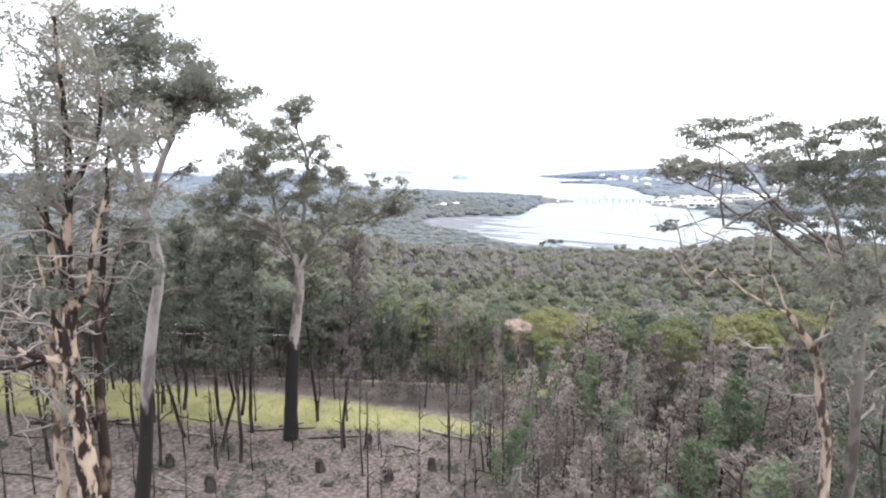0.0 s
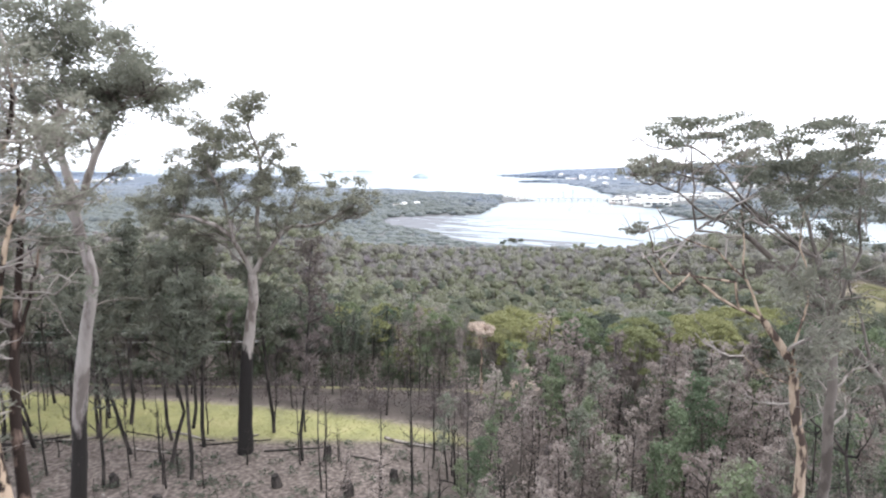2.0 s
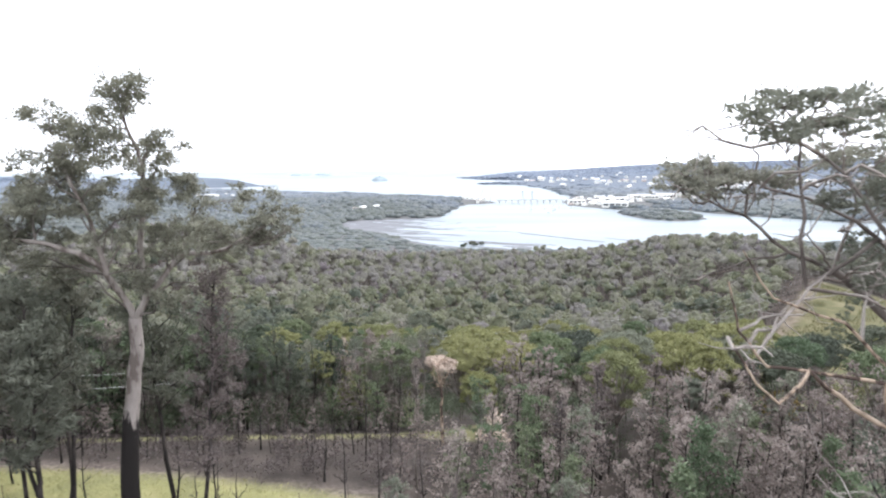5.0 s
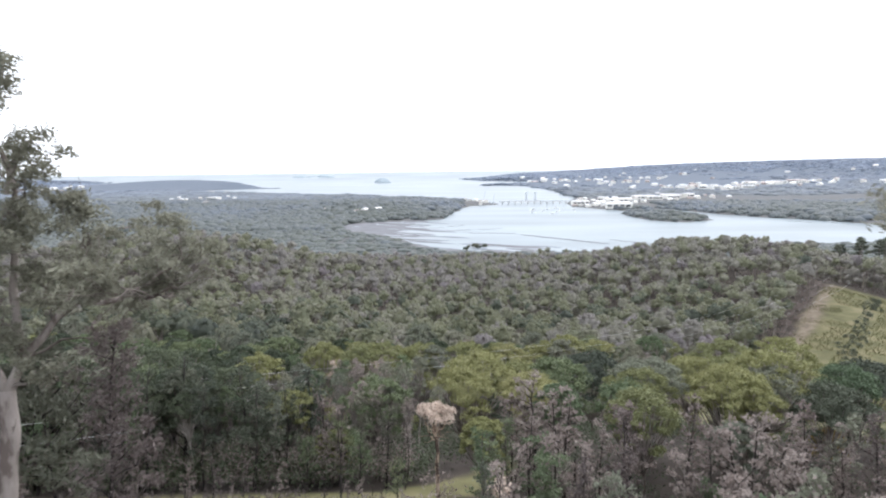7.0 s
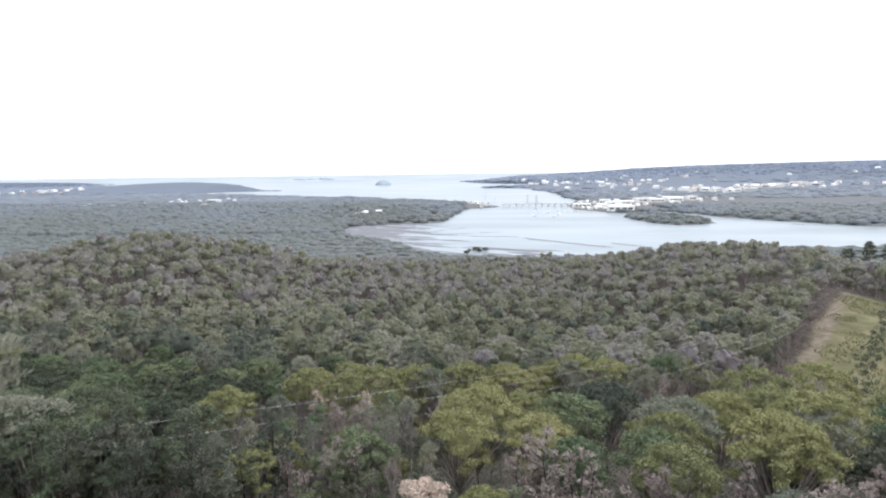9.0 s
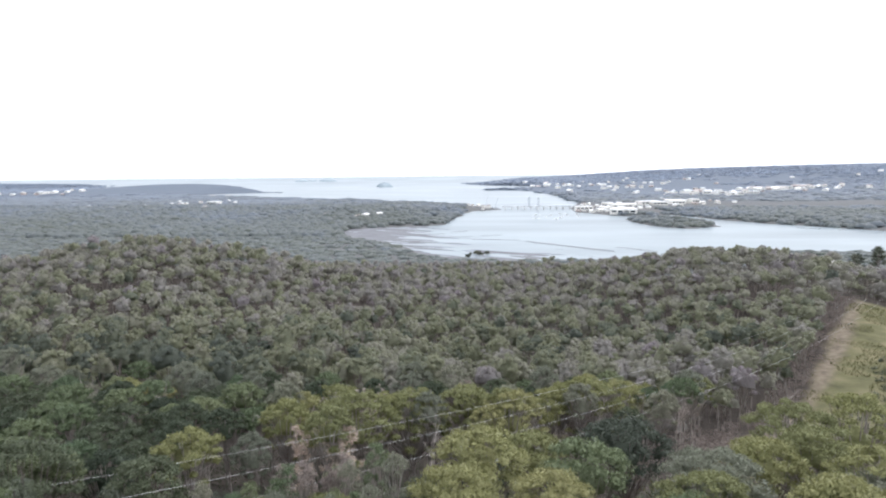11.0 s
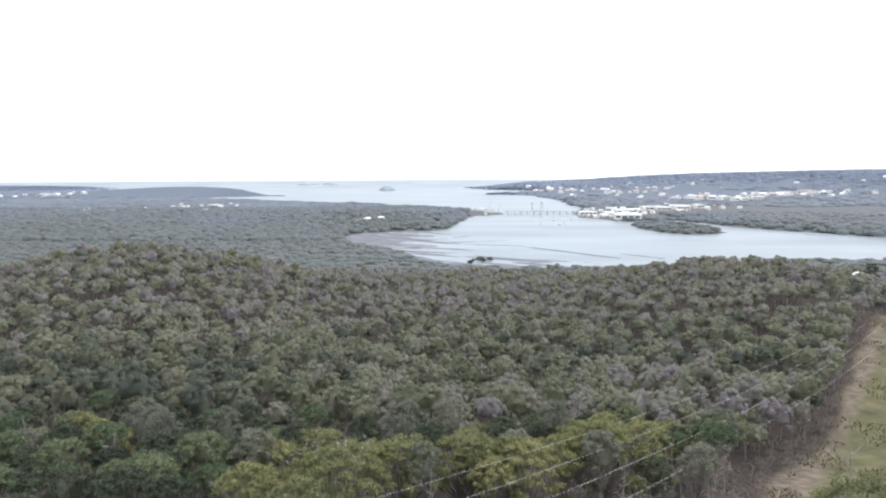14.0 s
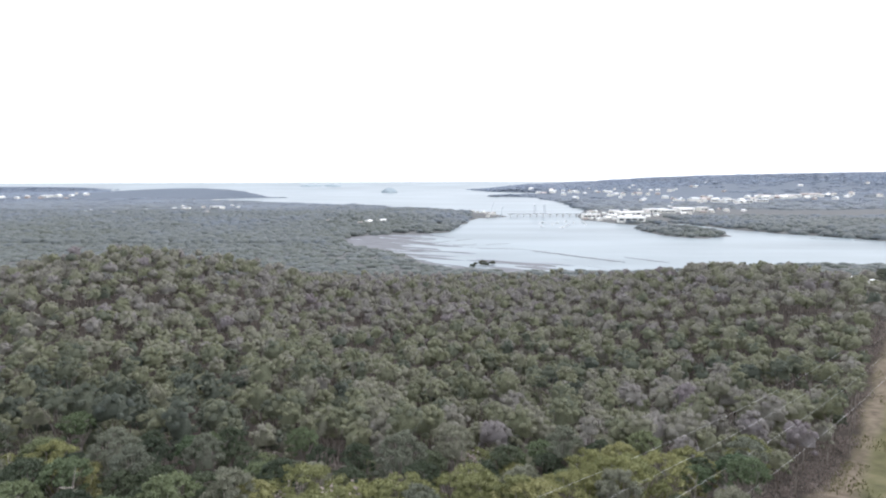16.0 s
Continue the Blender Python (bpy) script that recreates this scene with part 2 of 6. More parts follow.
def tube(path, radii, sides=6):
    path = np.asarray(path, float)
    radii = np.asarray(radii, float)
    d = np.gradient(path, axis=0)
    d /= np.linalg.norm(d, axis=1)[:, None] + 1e-9
    ref = np.where(np.abs(d[:, 2:3]) > 0.8, [[1.0, 0, 0]], [[0, 0, 1.0]])
    u = np.cross(d, ref)
    u /= np.linalg.norm(u, axis=1)[:, None] + 1e-9
    for i in range(1, len(u)):
        u[i] = u[i - 1] - d[i] * np.dot(u[i - 1], d[i])
        u[i] /= np.linalg.norm(u[i]) + 1e-9
    w = np.cross(d, u)
    a = np.arange(sides) * 2 * np.pi / sides
    V = (path[:, None] + radii[:, None, None] * (np.cos(a)[None, :, None] * u[:, None] + np.sin(a)[None, :, None] * w[:, None])).reshape(-1, 3)
    n = len(path)
    i, j = np.meshgrid(np.arange(n - 1), np.arange(sides), indexing="ij")
    j2 = (j + 1) % sides
    F = np.stack([i * sides + j, i * sides + j2, (i + 1) * sides + j2, (i + 1) * sides + j], -1).reshape(-1, 4)
    return V, F


def wander(r, p0, p1, n=6, sway=0.08, arch=0.0):
    """A crooked limb from p0 to p1."""
    p0, p1 = np.asarray(p0, float), np.asarray(p1, float)
    s = np.linspace(0, 1, n)[:, None]
    length = np.linalg.norm(p1 - p0)
    off = np.cumsum(r.normal(0, 1, (n, 3)), 0)
    off -= off[0] + s * (off[-1] - off[0])
    p = p0 + s * (p1 - p0) + off * sway * length / np.sqrt(n)
    p[:, 2] += (arch * length * np.sin(np.pi * s))[:, 0]
    return p


def sprays(r, centres, size, count, length=0.3, width=0.12, tufts=7, droop=0.25, outward=0.0, low=0.3, loose=0.24):
    """Leaf sprays (pointed four-sided leaves) in tufts within ellipsoids: centres (n,3), size (n,3), count for each. outward: how far they turn their face out of the clump."""
    P, N = [], []
    for c, s, k in zip(centres, size, count):
        t = r.normal(0, 1, (tufts, 3))
        t /= np.linalg.norm(t, axis=1)[:, None]
        t[:, 2] = np.abs(t[:, 2]) * (1 + low * 0.5) - low
        t *= r.uniform(0.45, 0.95, (tufts, 1))
        pick = r.integers(0, tufts, k)
        d = r.normal(0, loose, (k, 3))
        own = t[pick] + d
        P.append(np.asarray(c) + own * np.asarray(s))
        n = d / loose + own * 1.2
        N.append(n / (np.linalg.norm(n, axis=1)[:, None] + 1e-9))
    P, N = np.concatenate(P), np.concatenate(N)
    n = len(P)
    q = r.normal(0, 1, (n, 3))
    q /= np.linalg.norm(q, axis=1)[:, None]
    face = N * outward + q * (1 - outward)
    a = r.normal(0, 1, (n, 3))
    a[:, 2] -= droop * 2
    a -= face * (np.sum(a * face, 1) / (np.sum(face * face, 1) + 1e-9))[:, None]
    a /= np.linalg.norm(a, axis=1)[:, None] + 1e-9
    b = np.cross(a, face)
    b /= np.linalg.norm(b, axis=1)[:, None] + 1e-9
    L = (length * r.uniform(0.6, 1.3, n))[:, None] / 2
    W = (width * r.uniform(0.6, 1.3, n))[:, None] / 2
    V = np.stack([P - a * L, P + b * W, P + a * L, P - b * W], 1).reshape(-1, 3)
    return V, np.arange(4 * n).reshape(-1, 4)


def blob(r, c, s, rings=4, sides=8, rough=0.15):
    """A lumpy leaf-mass dome."""
    lat = np.linspace(-0.35, 0.5 * np.pi - 0.12, rings)
    lon = np.arange(sides) * 2 * np.pi / sides + r.uniform(0, 6)
    la, lo = np.meshgrid(lat, lon, indexing="ij")
    k = 1 + r.normal(0, rough, la.shape)
    V = np.stack([np.cos(la) * np.cos(lo) * k, np.cos(la) * np.sin(lo) * k, np.sin(la) * k], -1).reshape(-1, 3) * np.asarray(s) + np.asarray(c)
    i, j = np.meshgrid(np.arange(rings - 1), np.arange(sides), indexing="ij")
    j2 = (j + 1) % sides
    F = np.stack([i * sides + j, i * sides + j2, (i + 1) * sides + j2, (i + 1) * sides + j], -1).reshape(-1, 4)
    t = (rings - 1) * sides
    cap = np.array([(t + q, t + (q + 1) % sides, t + (q + 2) % sides, t + (q + 3) % sides) for q in range(0, sides - 2, 2)]) if sides == 4 else np.array([(t, t + q, t + q + 1, t + q + 2) for q in range(1, sides - 2, 2)])
    return V, np.concatenate([F, cap])


def part(name, me, parent, label=""):
    ob = new(name, me)
    ob.parent = parent
    if label:
        tagged(ob, label)
    return ob


def sstep(a, b, x):
    t = np.clip((np.asarray(x, float) - a) / (b - a), 0, 1)
    return t * t * (3 - 2 * t)


# ---- the lie of the land ----
SEA = -62.0
LAND_A = [(-9, 636), (58, 600), (150, 600), (300, 640), (560, 650), (1000, 660), (5000, 660), (5000, -400), (-5000, -400), (-5000, 5000), (-2300, 5000),
          (-2000, 3500), (-1500, 3200), (-900, 2950), (-705, 2776), (-900, 2690), (-1000, 2500), (-860, 2381), (-400, 2050), (-100, 1750), (49, 1517),
          (110, 1480), (129, 1385), (60, 1340), (40, 1281), (23, 1136), (0, 1002), (-75, 975), (-135, 932), (-132, 841), (-102, 808), (-55, 749), (-27, 677)]
LAND_B = [(-40, 4290), (240, 3800), (480, 3500), (430, 3080), (150, 2850), (347, 2700), (375, 2085), (347, 1656), (270, 1385), (262, 1280), (324, 1153), (420, 1180),
          (451, 1041), (496, 961), (563, 862), (760, 800), (1500, 760), (5000, 760), (5000, 5000), (400, 5000)]
ISLET = [(305, 1095), (300, 1000), (318, 925), (350, 905), (392, 930), (405, 985), (380, 1060)]


def signed(poly, x, y):
    """Distance to the edge of a plan outline; positive inside."""
    x, y = np.asarray(x, float), np.asarray(y, float)
    d = np.full(x.shape, 1e9)
    inside = np.zeros(x.shape, bool)
    for (ax, ay), (bx, by) in zip(poly, poly[1:] + poly[:1]):
        ex, ey = bx - ax, by - ay
        t = np.clip(((x - ax) * ex + (y - ay) * ey) / (ex * ex + ey * ey), 0, 1)
        d = np.minimum(d, np.hypot(x - ax - t * ex, y - ay - t * ey))
        if ay != by:
            inside ^= ((ay > y) != (by > y)) & (x < (bx - ax) * (y - ay) / (by - ay) + ax)
    return np.where(inside, d, -d)


def wob(x, y, s, seed=0.0):
    """Smooth unevenness, about -1 to 1."""
    return (np.sin(x / s + 1.3 * np.sin(y / s * 0.7 + seed) + seed) + np.sin(y / s * 1.1 + 1.7 * np.sin(x / s * 0.6 - seed) + 2 * seed)) / 2


def hump(x, y, cx, cy, rx, ry, h, p=2):
    return h * np.exp(-(np.abs((x - cx) / rx) ** p + np.abs((y - cy) / ry) ** p))


PY = [-400, -60, 0, 50, 54, 58, 70, 93, 118, 141, 180, 220, 300, 400, 480, 560, 640, 5000]
PZ = [-12, -3, 0, 0, -0.9, -2.3, -6.4, -15, -22.5, -30, -39, -45, -48.5, -54, -60, -61.5, -61.5, -61.5]


def ground_z(x, y):
    x, y = np.asarray(x, float), np.asarray(y, float)
    near = sum(np.interp(y + o, PY, PZ) for o in (-6, -3, 0, 3, 6)) / 5
    near = near - 8 * sstep(1, 16, x) * sstep(75, 50, y) * sstep(8, 24, y)
    near = near + hump(x, y, -145, 335, 95, 95, 25) + hump(x, y, 140, 310, 60, 110, 20) + hump(x, y, 300, 452, 55, 45, 6) + hump(x, y, -70, 200, 60, 60, 6)
    near = near + wob(x, y, 23, 1.0) * 0.9 * sstep(60, 120, y) + wob(x, y, 6, 2.0) * 0.12
    far = -57 + wob(x, y, 180, 0.5) * 2.5
    far = far + hump(x, y, -130, 1190, 170, 110, 12) + hump(x, y, -500, 1300, 300, 200, 8)
    far = far + hump(x, y, -1195, 2880, 475, 230, 34, 2) * 1.05 + hump(x, y, -3200, 4500, 1200, 400, 26)
    far = far + sstep(1700, 4400, y) * sstep(200, 2900, x) * 80 + sstep(2600, 4500, y) * sstep(80, 650, x) * 28 + wob(x, y, 330, 3.0) * 8 * sstep(2400, 4200, y) * sstep(300, 900, x)
    h = near + (far - near) * sstep(480, 720, y)
    sd = np.maximum(np.maximum(signed(LAND_A, x, y), signed(LAND_B, x, y)), signed(ISLET, x, y))
    sd = sd + wob(x, y, 14, 4.0) * 5
    k = sstep(-8, 45, sd)
    bank = np.minimum(h, SEA + 0.3 + np.clip(sd, 0, None) * 0.12 + np.clip(sd - 40, 0, None) * np.where(y > 1800, 0.3, 1.0))
    low = np.maximum(SEA - 4 + 4 * sstep(-30, 0, sd), SEA - 4)
    return np.where(y < 470, h, np.where(sd > 0, bank, low - 0.3))


def on_land(x, y):
    return np.maximum(np.maximum(signed(LAND_A, x, y), signed(LAND_B, x, y)), signed(ISLET, x, y))


EDGE_A, EDGE_B = np.array((151.0, 261.0)), np.array((36.0, 118.0))
EDGE_D = (EDGE_A - EDGE_B) / np.linalg.norm(EDGE_A - EDGE_B)
EDGE_N = np.array((EDGE_D[1], -EDGE_D[0]))


def clearing_uv(x, y):
    """Along and across the mown power-line clearing, in metres; across is positive to its inside."""
    px, py = x - EDGE_B[0], y - EDGE_B[1]
    return px * EDGE_D[0] + py * EDGE_D[1], px * EDGE_N[0] + py * EDGE_N[1]


def in_clearing(x, y):
    u, v = clearing_uv(x, y)
    v = v + wob(x, y, 9, 1.0) * 2
    return sstep(-14, -4, u) * sstep(201, 196, u) * sstep(-1, 1.5, v) * sstep(50, 46, v)


def on_track(x, y, half):
    """A narrow grassy track along the foot of the terrace that turns down the slope."""
    c = np.interp(x, [-45, -10, 0, 3, 6, 9.5], [58.2, 57.0, 57.6, 60.0, 65.0, 73.0])
    w = half * np.interp(x, [0, 4, 9.5], [1.0, 2.0, 2.3])
    return sstep(w + 0.5, w - 0.4, np.abs(y - c)) * sstep(10.5, 9, x) * sstep(-46, -44, x)


def in_grass(x, y):
    return np.maximum(in_strip(x, y), 0.6 * on_track(x, y, 1.2))


def in_strip(x, y):
    edge_f = np.interp(x, [-60, -40, -16, 2], [41.4, 41.8, 42.3, 42.5]) + wob(x, y, 4, 1.0) * 0.5
    edge_b = np.interp(x, [-60, -40, -28, -19, -9, -1, 3], [53, 51.6, 50.4, 49.3, 46.8, 45.0, 44]) + wob(x, y, 5, 2.0) * 0.5
    return sstep(-0.6, 0.6, y - edge_f) * sstep(-0.6, 0.8, edge_b - y) * sstep(4, 1, x) * sstep(-75, -65, x)


ys = np.unique(np.concatenate([np.linspace(-400, -10, 14), np.linspace(-10, 64, 106), 64 * (4840 / 64) ** (np.linspace(0, 1, 300) ** 0.93)]))
us = np.linspace(-1, 1, 231)
us = np.sign(us) * np.abs(us) ** 1.25
Y, U = np.meshgrid(ys, us, indexing="ij")
X = U * (75 + 0.95 * np.clip(Y, 0, None)) + 4
X = np.where(Y < 0, U * (75 - 1.5 * Y), X)
Z = ground_z(X, Y)
nr, nc = X.shape
i, j = np.meshgrid(np.arange(nr - 1), np.arange(nc - 1), indexing="ij")
F = np.stack([i * nc + j, i * nc + j + 1, (i + 1) * nc + j + 1, (i + 1) * nc + j], -1).reshape(-1, 4)
litter_w = sstep(2.0, 0.0, Y - np.interp(X, [-60, -40, -28, -19, -9, -1, 3], [53, 51.6, 50.4, 49.3, 46.8, 45.0, 46])) * sstep(4, -2, X + wob(X, Y, 2.5, 2.0)) * (0.85 + 0.15 * wob(X, Y, 3, 1.0))
# the mask from y 1300 to 2200 fades in the ground's painted haze
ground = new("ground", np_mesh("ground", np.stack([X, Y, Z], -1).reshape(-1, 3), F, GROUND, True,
             {"lowland": sstep(420, 520, Y).ravel(), "hills_haze": sstep(1300, 2200, Y).ravel(), "litter": litter_w.ravel(), "straw": in_clearing(X, Y).ravel(), "grass": in_grass(X, Y).ravel(), "track": (in_clearing(X, Y) * sstep(5.5, 3.0, clearing_uv(X, Y)[1] + wob(X, Y, 8, 2.0))).ravel()}))
tagged(ground, "hillside of leaf litter, grass and forest floor falling to the bay", "ground", kind="structure")

# water: flat over the bay, the open sea lifting to the horizon
ys2 = np.concatenate([np.linspace(480, 3600, 40), np.linspace(3650, 4840, 24)])
Y, U = np.meshgrid(ys2, np.linspace(-1, 1, 41), indexing="ij")
X = U * 1.0 * Y
Z = SEA + 54 * np.clip((Y - 3600) / 1240, 0, 1) ** 2
nr, nc = X.shape
i, j = np.meshgrid(np.arange(nr - 1), np.arange(nc - 1), indexing="ij")
F = np.stack([i * nc + j, i * nc + j + 1, (i + 1) * nc + j + 1, (i + 1) * nc + j], -1).reshape(-1, 4)
tagged(new("water", np_mesh("water", np.stack([X, Y, Z], -1).reshape(-1, 3), F, WATER, True)), "pale grey-blue calm water of a wide bay", "water", kind="structure")

# ---- trees ----


def crown_tree(r, H, rad, trunk_r, fork=0.35, clumps=16, per=80, leaf=(0.9, 0.45), flat=0.7):
    """A tall dense tree: trunk, limbs and leaf clumps. Returns wood and leaves."""
    lean = r.normal(0, 0.04 * H, 2)
    tr = wander(r, (0, 0, -0.6), (lean[0], lean[1], H * 0.86), 7, 0.05)
    wood = [tube(tr, np.linspace(trunk_r, trunk_r * 0.3, 7), 5)]
    C, S = [], []
    for k in range(clumps):
        g = (k + 0.5) / clumps
        a = k * 2.4 + r.uniform(-0.5, 0.5)
        out = rad * np.sqrt(max(0.05, 1 - g ** 1.6)) * r.uniform(0.62, 0.9)
        i = min(int((fork + (0.9 - fork) * g) * 0.75 * 6), 5)
        base = tr[i] + (tr[i + 1] - tr[i]) * r.random()
        tip = np.array((base[0] + out * np.cos(a), base[1] + out * np.sin(a), H * (fork + (0.95 - fork) * g) + r.normal(0, 0.03 * H)))
        wood.append(tube(wander(r, base, tip, 5, 0.1), np.linspace(trunk_r * 0.42, trunk_r * 0.1, 5), 4))
        s = rad * r.uniform(0.4, 0.58)
        C.append(tip)
        S.append((s, s, s * flat))
    C.append(np.array((lean[0], lean[1], H * 0.95)))
    S.append((rad * 0.45, rad * 0.45, rad * 0.45 * flat))
    cores = [blob(r, c, np.array(q) * 0.66, 3, 6) for c, q in zip(C, S)]
    return wood, join(cores + [sprays(r, C, S, [per] * len(C), leaf[0], leaf[1], outward=0.78, tufts=12, low=0.4)])


def shell(r, centres, sizes, counts, length, width, loose=0.5, low=-0.3):
    """Leaves laid over rounded puffs, each turned out of its puff: the fine skin of a gum's crown."""
    k = np.repeat(np.arange(len(centres)), counts)
    C, S = np.asarray(centres)[k], np.asarray(sizes)[k]
    n = len(k)
    d = r.normal(0, 1, (n, 3))
    d /= np.linalg.norm(d, axis=1)[:, None]
    d[:, 2] = np.where(d[:, 2] < low, -d[:, 2], d[:, 2])
    P = C + d * S * r.uniform(0.25, 1.0, (n, 1)) ** 0.5 * r.uniform(1.0, 1.15, (n, 1))
    face = d + r.normal(0, loose, (n, 3))
    face /= np.linalg.norm(face, axis=1)[:, None]
    a = np.cross(face, r.normal(0, 1, (n, 3)))
    a /= np.linalg.norm(a, axis=1)[:, None] + 1e-9
    b = np.cross(a, face)
    L, W = (length * r.uniform(0.55, 1.35, n))[:, None] / 2, (width * r.uniform(0.6, 1.4, n))[:, None] / 2
    V = np.stack([P - a * L, P + b * W, P + a * L, P - b * W], 1).reshape(-1, 3)
    return V, np.arange(4 * n).reshape(-1, 4)


def gum_crown(r, H, rad, trunk_r, puffs=10, per=60, leaf=(0.4, 0.2), sides=4, grain=(4, 7), deep=0.8, flat=0.62, core=0.5, loose=1.0, big=1.0, skirt=3, body=0.6):
    """A forest gum: limbs fan out from a fork to rounded leafy puffs that make up one uneven dome; skirt more puffs hang lower at the sides."""
    lean = r.normal(0, 0.025 * H, 2)
    fork = np.array((lean[0] * 0.6, lean[1] * 0.6, max(H - rad * (deep + 1.0), H * 0.3)))
    tr = wander(r, (0, 0, -0.6), fork, 5, 0.05)
    wood = [tube(tr, np.linspace(trunk_r, trunk_r * 0.6, 5), sides)]
    C, S = [], []
    for k in range(puffs + skirt):
        hang = k >= puffs
        a = k * 2.4 + r.uniform(-0.45, 0.45)
        g = r.uniform(0.55, 0.85) if hang else np.sqrt((k + 0.4) / puffs) * 0.82
        s = rad * r.uniform(0.3, 0.46) * big * (0.85 if hang else 1)
        z = H - s * flat - rad * deep * (r.uniform(0.75, 1.25) if hang else g * g * r.uniform(0.6, 1.0) + r.uniform(0, 0.14))
        c = np.array((lean[0] + np.cos(a) * g * rad, lean[1] + np.sin(a) * g * rad, z))
        C.append(c)
        S.append(np.array((s, s * r.uniform(0.85, 1.15), s * flat * r.uniform(0.85, 1.2))))
        mid = (fork + c) / 2 + np.array((np.cos(a), np.sin(a), -0.5)) * rad * 0.07
        if k % 3 == 0 or per > 60:
            wood.append(tube([tr[3] + (fork - tr[3]) * r.random(), mid, c], np.array((0.5, 0.36, 0.12)) * trunk_r, 3))
    cores = [blob(r, c, q * core, *grain, 0.2) for c, q in zip(C, S)] if core else []
    cores.append(blob(r, (lean[0], lean[1], H - rad * deep * 0.95), np.array((1, 1, deep * 0.85)) * rad * body, 4, 7, 0.22))
    return wood, join(cores + [shell(r, C, S, [per] * len(C), leaf[0], leaf[1], loose)])


def bare_tree(r, H, rad, trunk_r, limbs=9, sides=5, sway=0.05):
    """Leafless or scorched: limbs and fine twigs."""
    tr = wander(r, (0, 0, -0.6), (r.normal(0, sway * H), r.normal(0, sway * H), H * 0.95), 8, sway)
    wood = [tube(tr, np.linspace(trunk_r, trunk_r * 0.15, 8), sides)]
    tips = []
    for k in range(limbs):
        f = 0.35 + 0.6 * k / limbs
        b = tr[min(int(f * 7), 6)]
        a = k * 2.4 + r.uniform(-0.5, 0.5)
        L = rad * r.uniform(0.6, 1.0) * (1.15 - 0.5 * f)
        e = b + np.array((np.cos(a) * L, np.sin(a) * L, L * r.uniform(0.5, 1.2)))
        p = wander(r, b, e, 5, 0.12)
        wood.append(tube(p, np.linspace(trunk_r * 0.4, trunk_r * 0.08, 5), 4))
        for q in range(4):
            b2 = p[r.integers(2, 5)]
            e2 = b2 + r.normal(0, 1, 3) * L * 0.3 + (0, 0, L * 0.25)
            wood.append(tube(wander(r, b2, e2, 4, 0.12), np.linspace(trunk_r * 0.14, trunk_r * 0.05, 4), 3))
            tips.append(e2)
    return wood, np.array(tips)


def column_tree(r, H, rad, trunk_r, per=260, leaf=(0.3, 0.1), bottom=0.25, boughs=11, tuft=0.42):
    """A fire-scorched sapling with shoots all along its stem."""
    tr = wander(r, (0, 0, -0.5), (r.normal(0, 0.06 * H), r.normal(0, 0.06 * H), H), 8, 0.04)
    wood = [tube(tr, np.linspace(trunk_r, trunk_r * 0.25, 8), 5)]
    C, S = [], []
    for k in range(boughs):
        f = bottom + (1 - bottom) * (k + 0.5) / boughs
        q = f * 7
        b = tr[int(q)] + (tr[min(int(q) + 1, 7)] - tr[int(q)]) * (q % 1)
        a = r.uniform(0, 6.3)
        out = rad * (0.35 + 0.65 * np.sin(np.pi * min(f, 0.93))) * r.uniform(0.5, 1.0)
        e = b + np.array((np.cos(a) * out, np.sin(a) * out, out * r.uniform(0.5, 1.1)))
        wood.append(tube(wander(r, b, e, 4, 0.1), np.linspace(trunk_r * 0.35, trunk_r * 0.1, 4), 3))
        C += [b + (e - b) * 0.35, e]
        S += [(rad * tuft, rad * tuft, H * 0.13 * tuft), (rad * tuft, rad * tuft, H * 0.12 * tuft)]
    n = max(4, int(per / len(C)))
    return wood, sprays(r, C, S, [n] * len(C), leaf[0], leaf[1], tufts=5)


def thing(name, label, category, group, wood, leaves, bark, leaf_mat, wood_name="trunk", leaf_name="crown"):
    """A tree object: an Empty at the base with trunk and crown."""
    ob = new(name)
    tagged(ob, label, category, group)
    ob["tall"] = float(max([w[0][:, 2].max() for w in wood] + [leaves[0][:, 2].max() if leaves is not None else 0]))
    part(wood_name, np_mesh(wood_name, *wood[0], bark, True), ob)
    tagged(part("branching", np_mesh("branching", *join(wood[1:]), bark, True), ob), kind="stuff")
    if leaves is not None:
        part(leaf_name, np_mesh(leaf_name, leaves[0], leaves[1], leaf_mat, True), ob)
    return ob


def scatter(x0, x1, y0, y1, step, seed, jitter=0.42):
    r = np.random.default_rng(seed)
    gx, gy = np.meshgrid(np.arange(x0, x1, step), np.arange(y0, y1, step * 0.87))
    gx = gx + (np.arange(gx.shape[0]) % 2)[:, None] * step / 2
    n = gx.size
    return gx.ravel() + r.uniform(-jitter, jitter, n) * step, gy.ravel() + r.uniform(-jitter, jitter, n) * step


def seen_zone(x, y, margin=12):
    return np.abs(x - 4) < np.where((x < 4) & (y > 300), 0.92, 0.74) * np.clip(y - 6, 0, None) + margin


def place_copies(models, spots, r, smin=0.85, smax=1.15, tops=None):
    """Stands copies of the models at (x, y) spots on the ground; each model is itself used for its first spot. tops(x, y): about how high their tips reach."""
    used = set()
    for k, (x, y) in enumerate(spots):
        mdl = models[int(r.integers(len(models)))] if k >= len(models) else models[k]
        s = r.uniform(smin, smax)
        z = float(ground_z(x, y))
        if tops:
            s = min(max((tops(x, y) - z) / (mdl["tall"] * 0.97), 0.4), 1.35) * r.uniform(smin, smax)
        m = pose(float(x), float(y), z, 0, 0, float(r.uniform(0, 360)))
        if id(mdl) not in used:
            used.add(id(mdl))
            mdl.matrix_basis = m
            first = mdl
        else:
            first = copy_thing(mdl, m)
        first.scale = (s, s, s * (1.0 if tops else r.uniform(0.9, 1.12)))


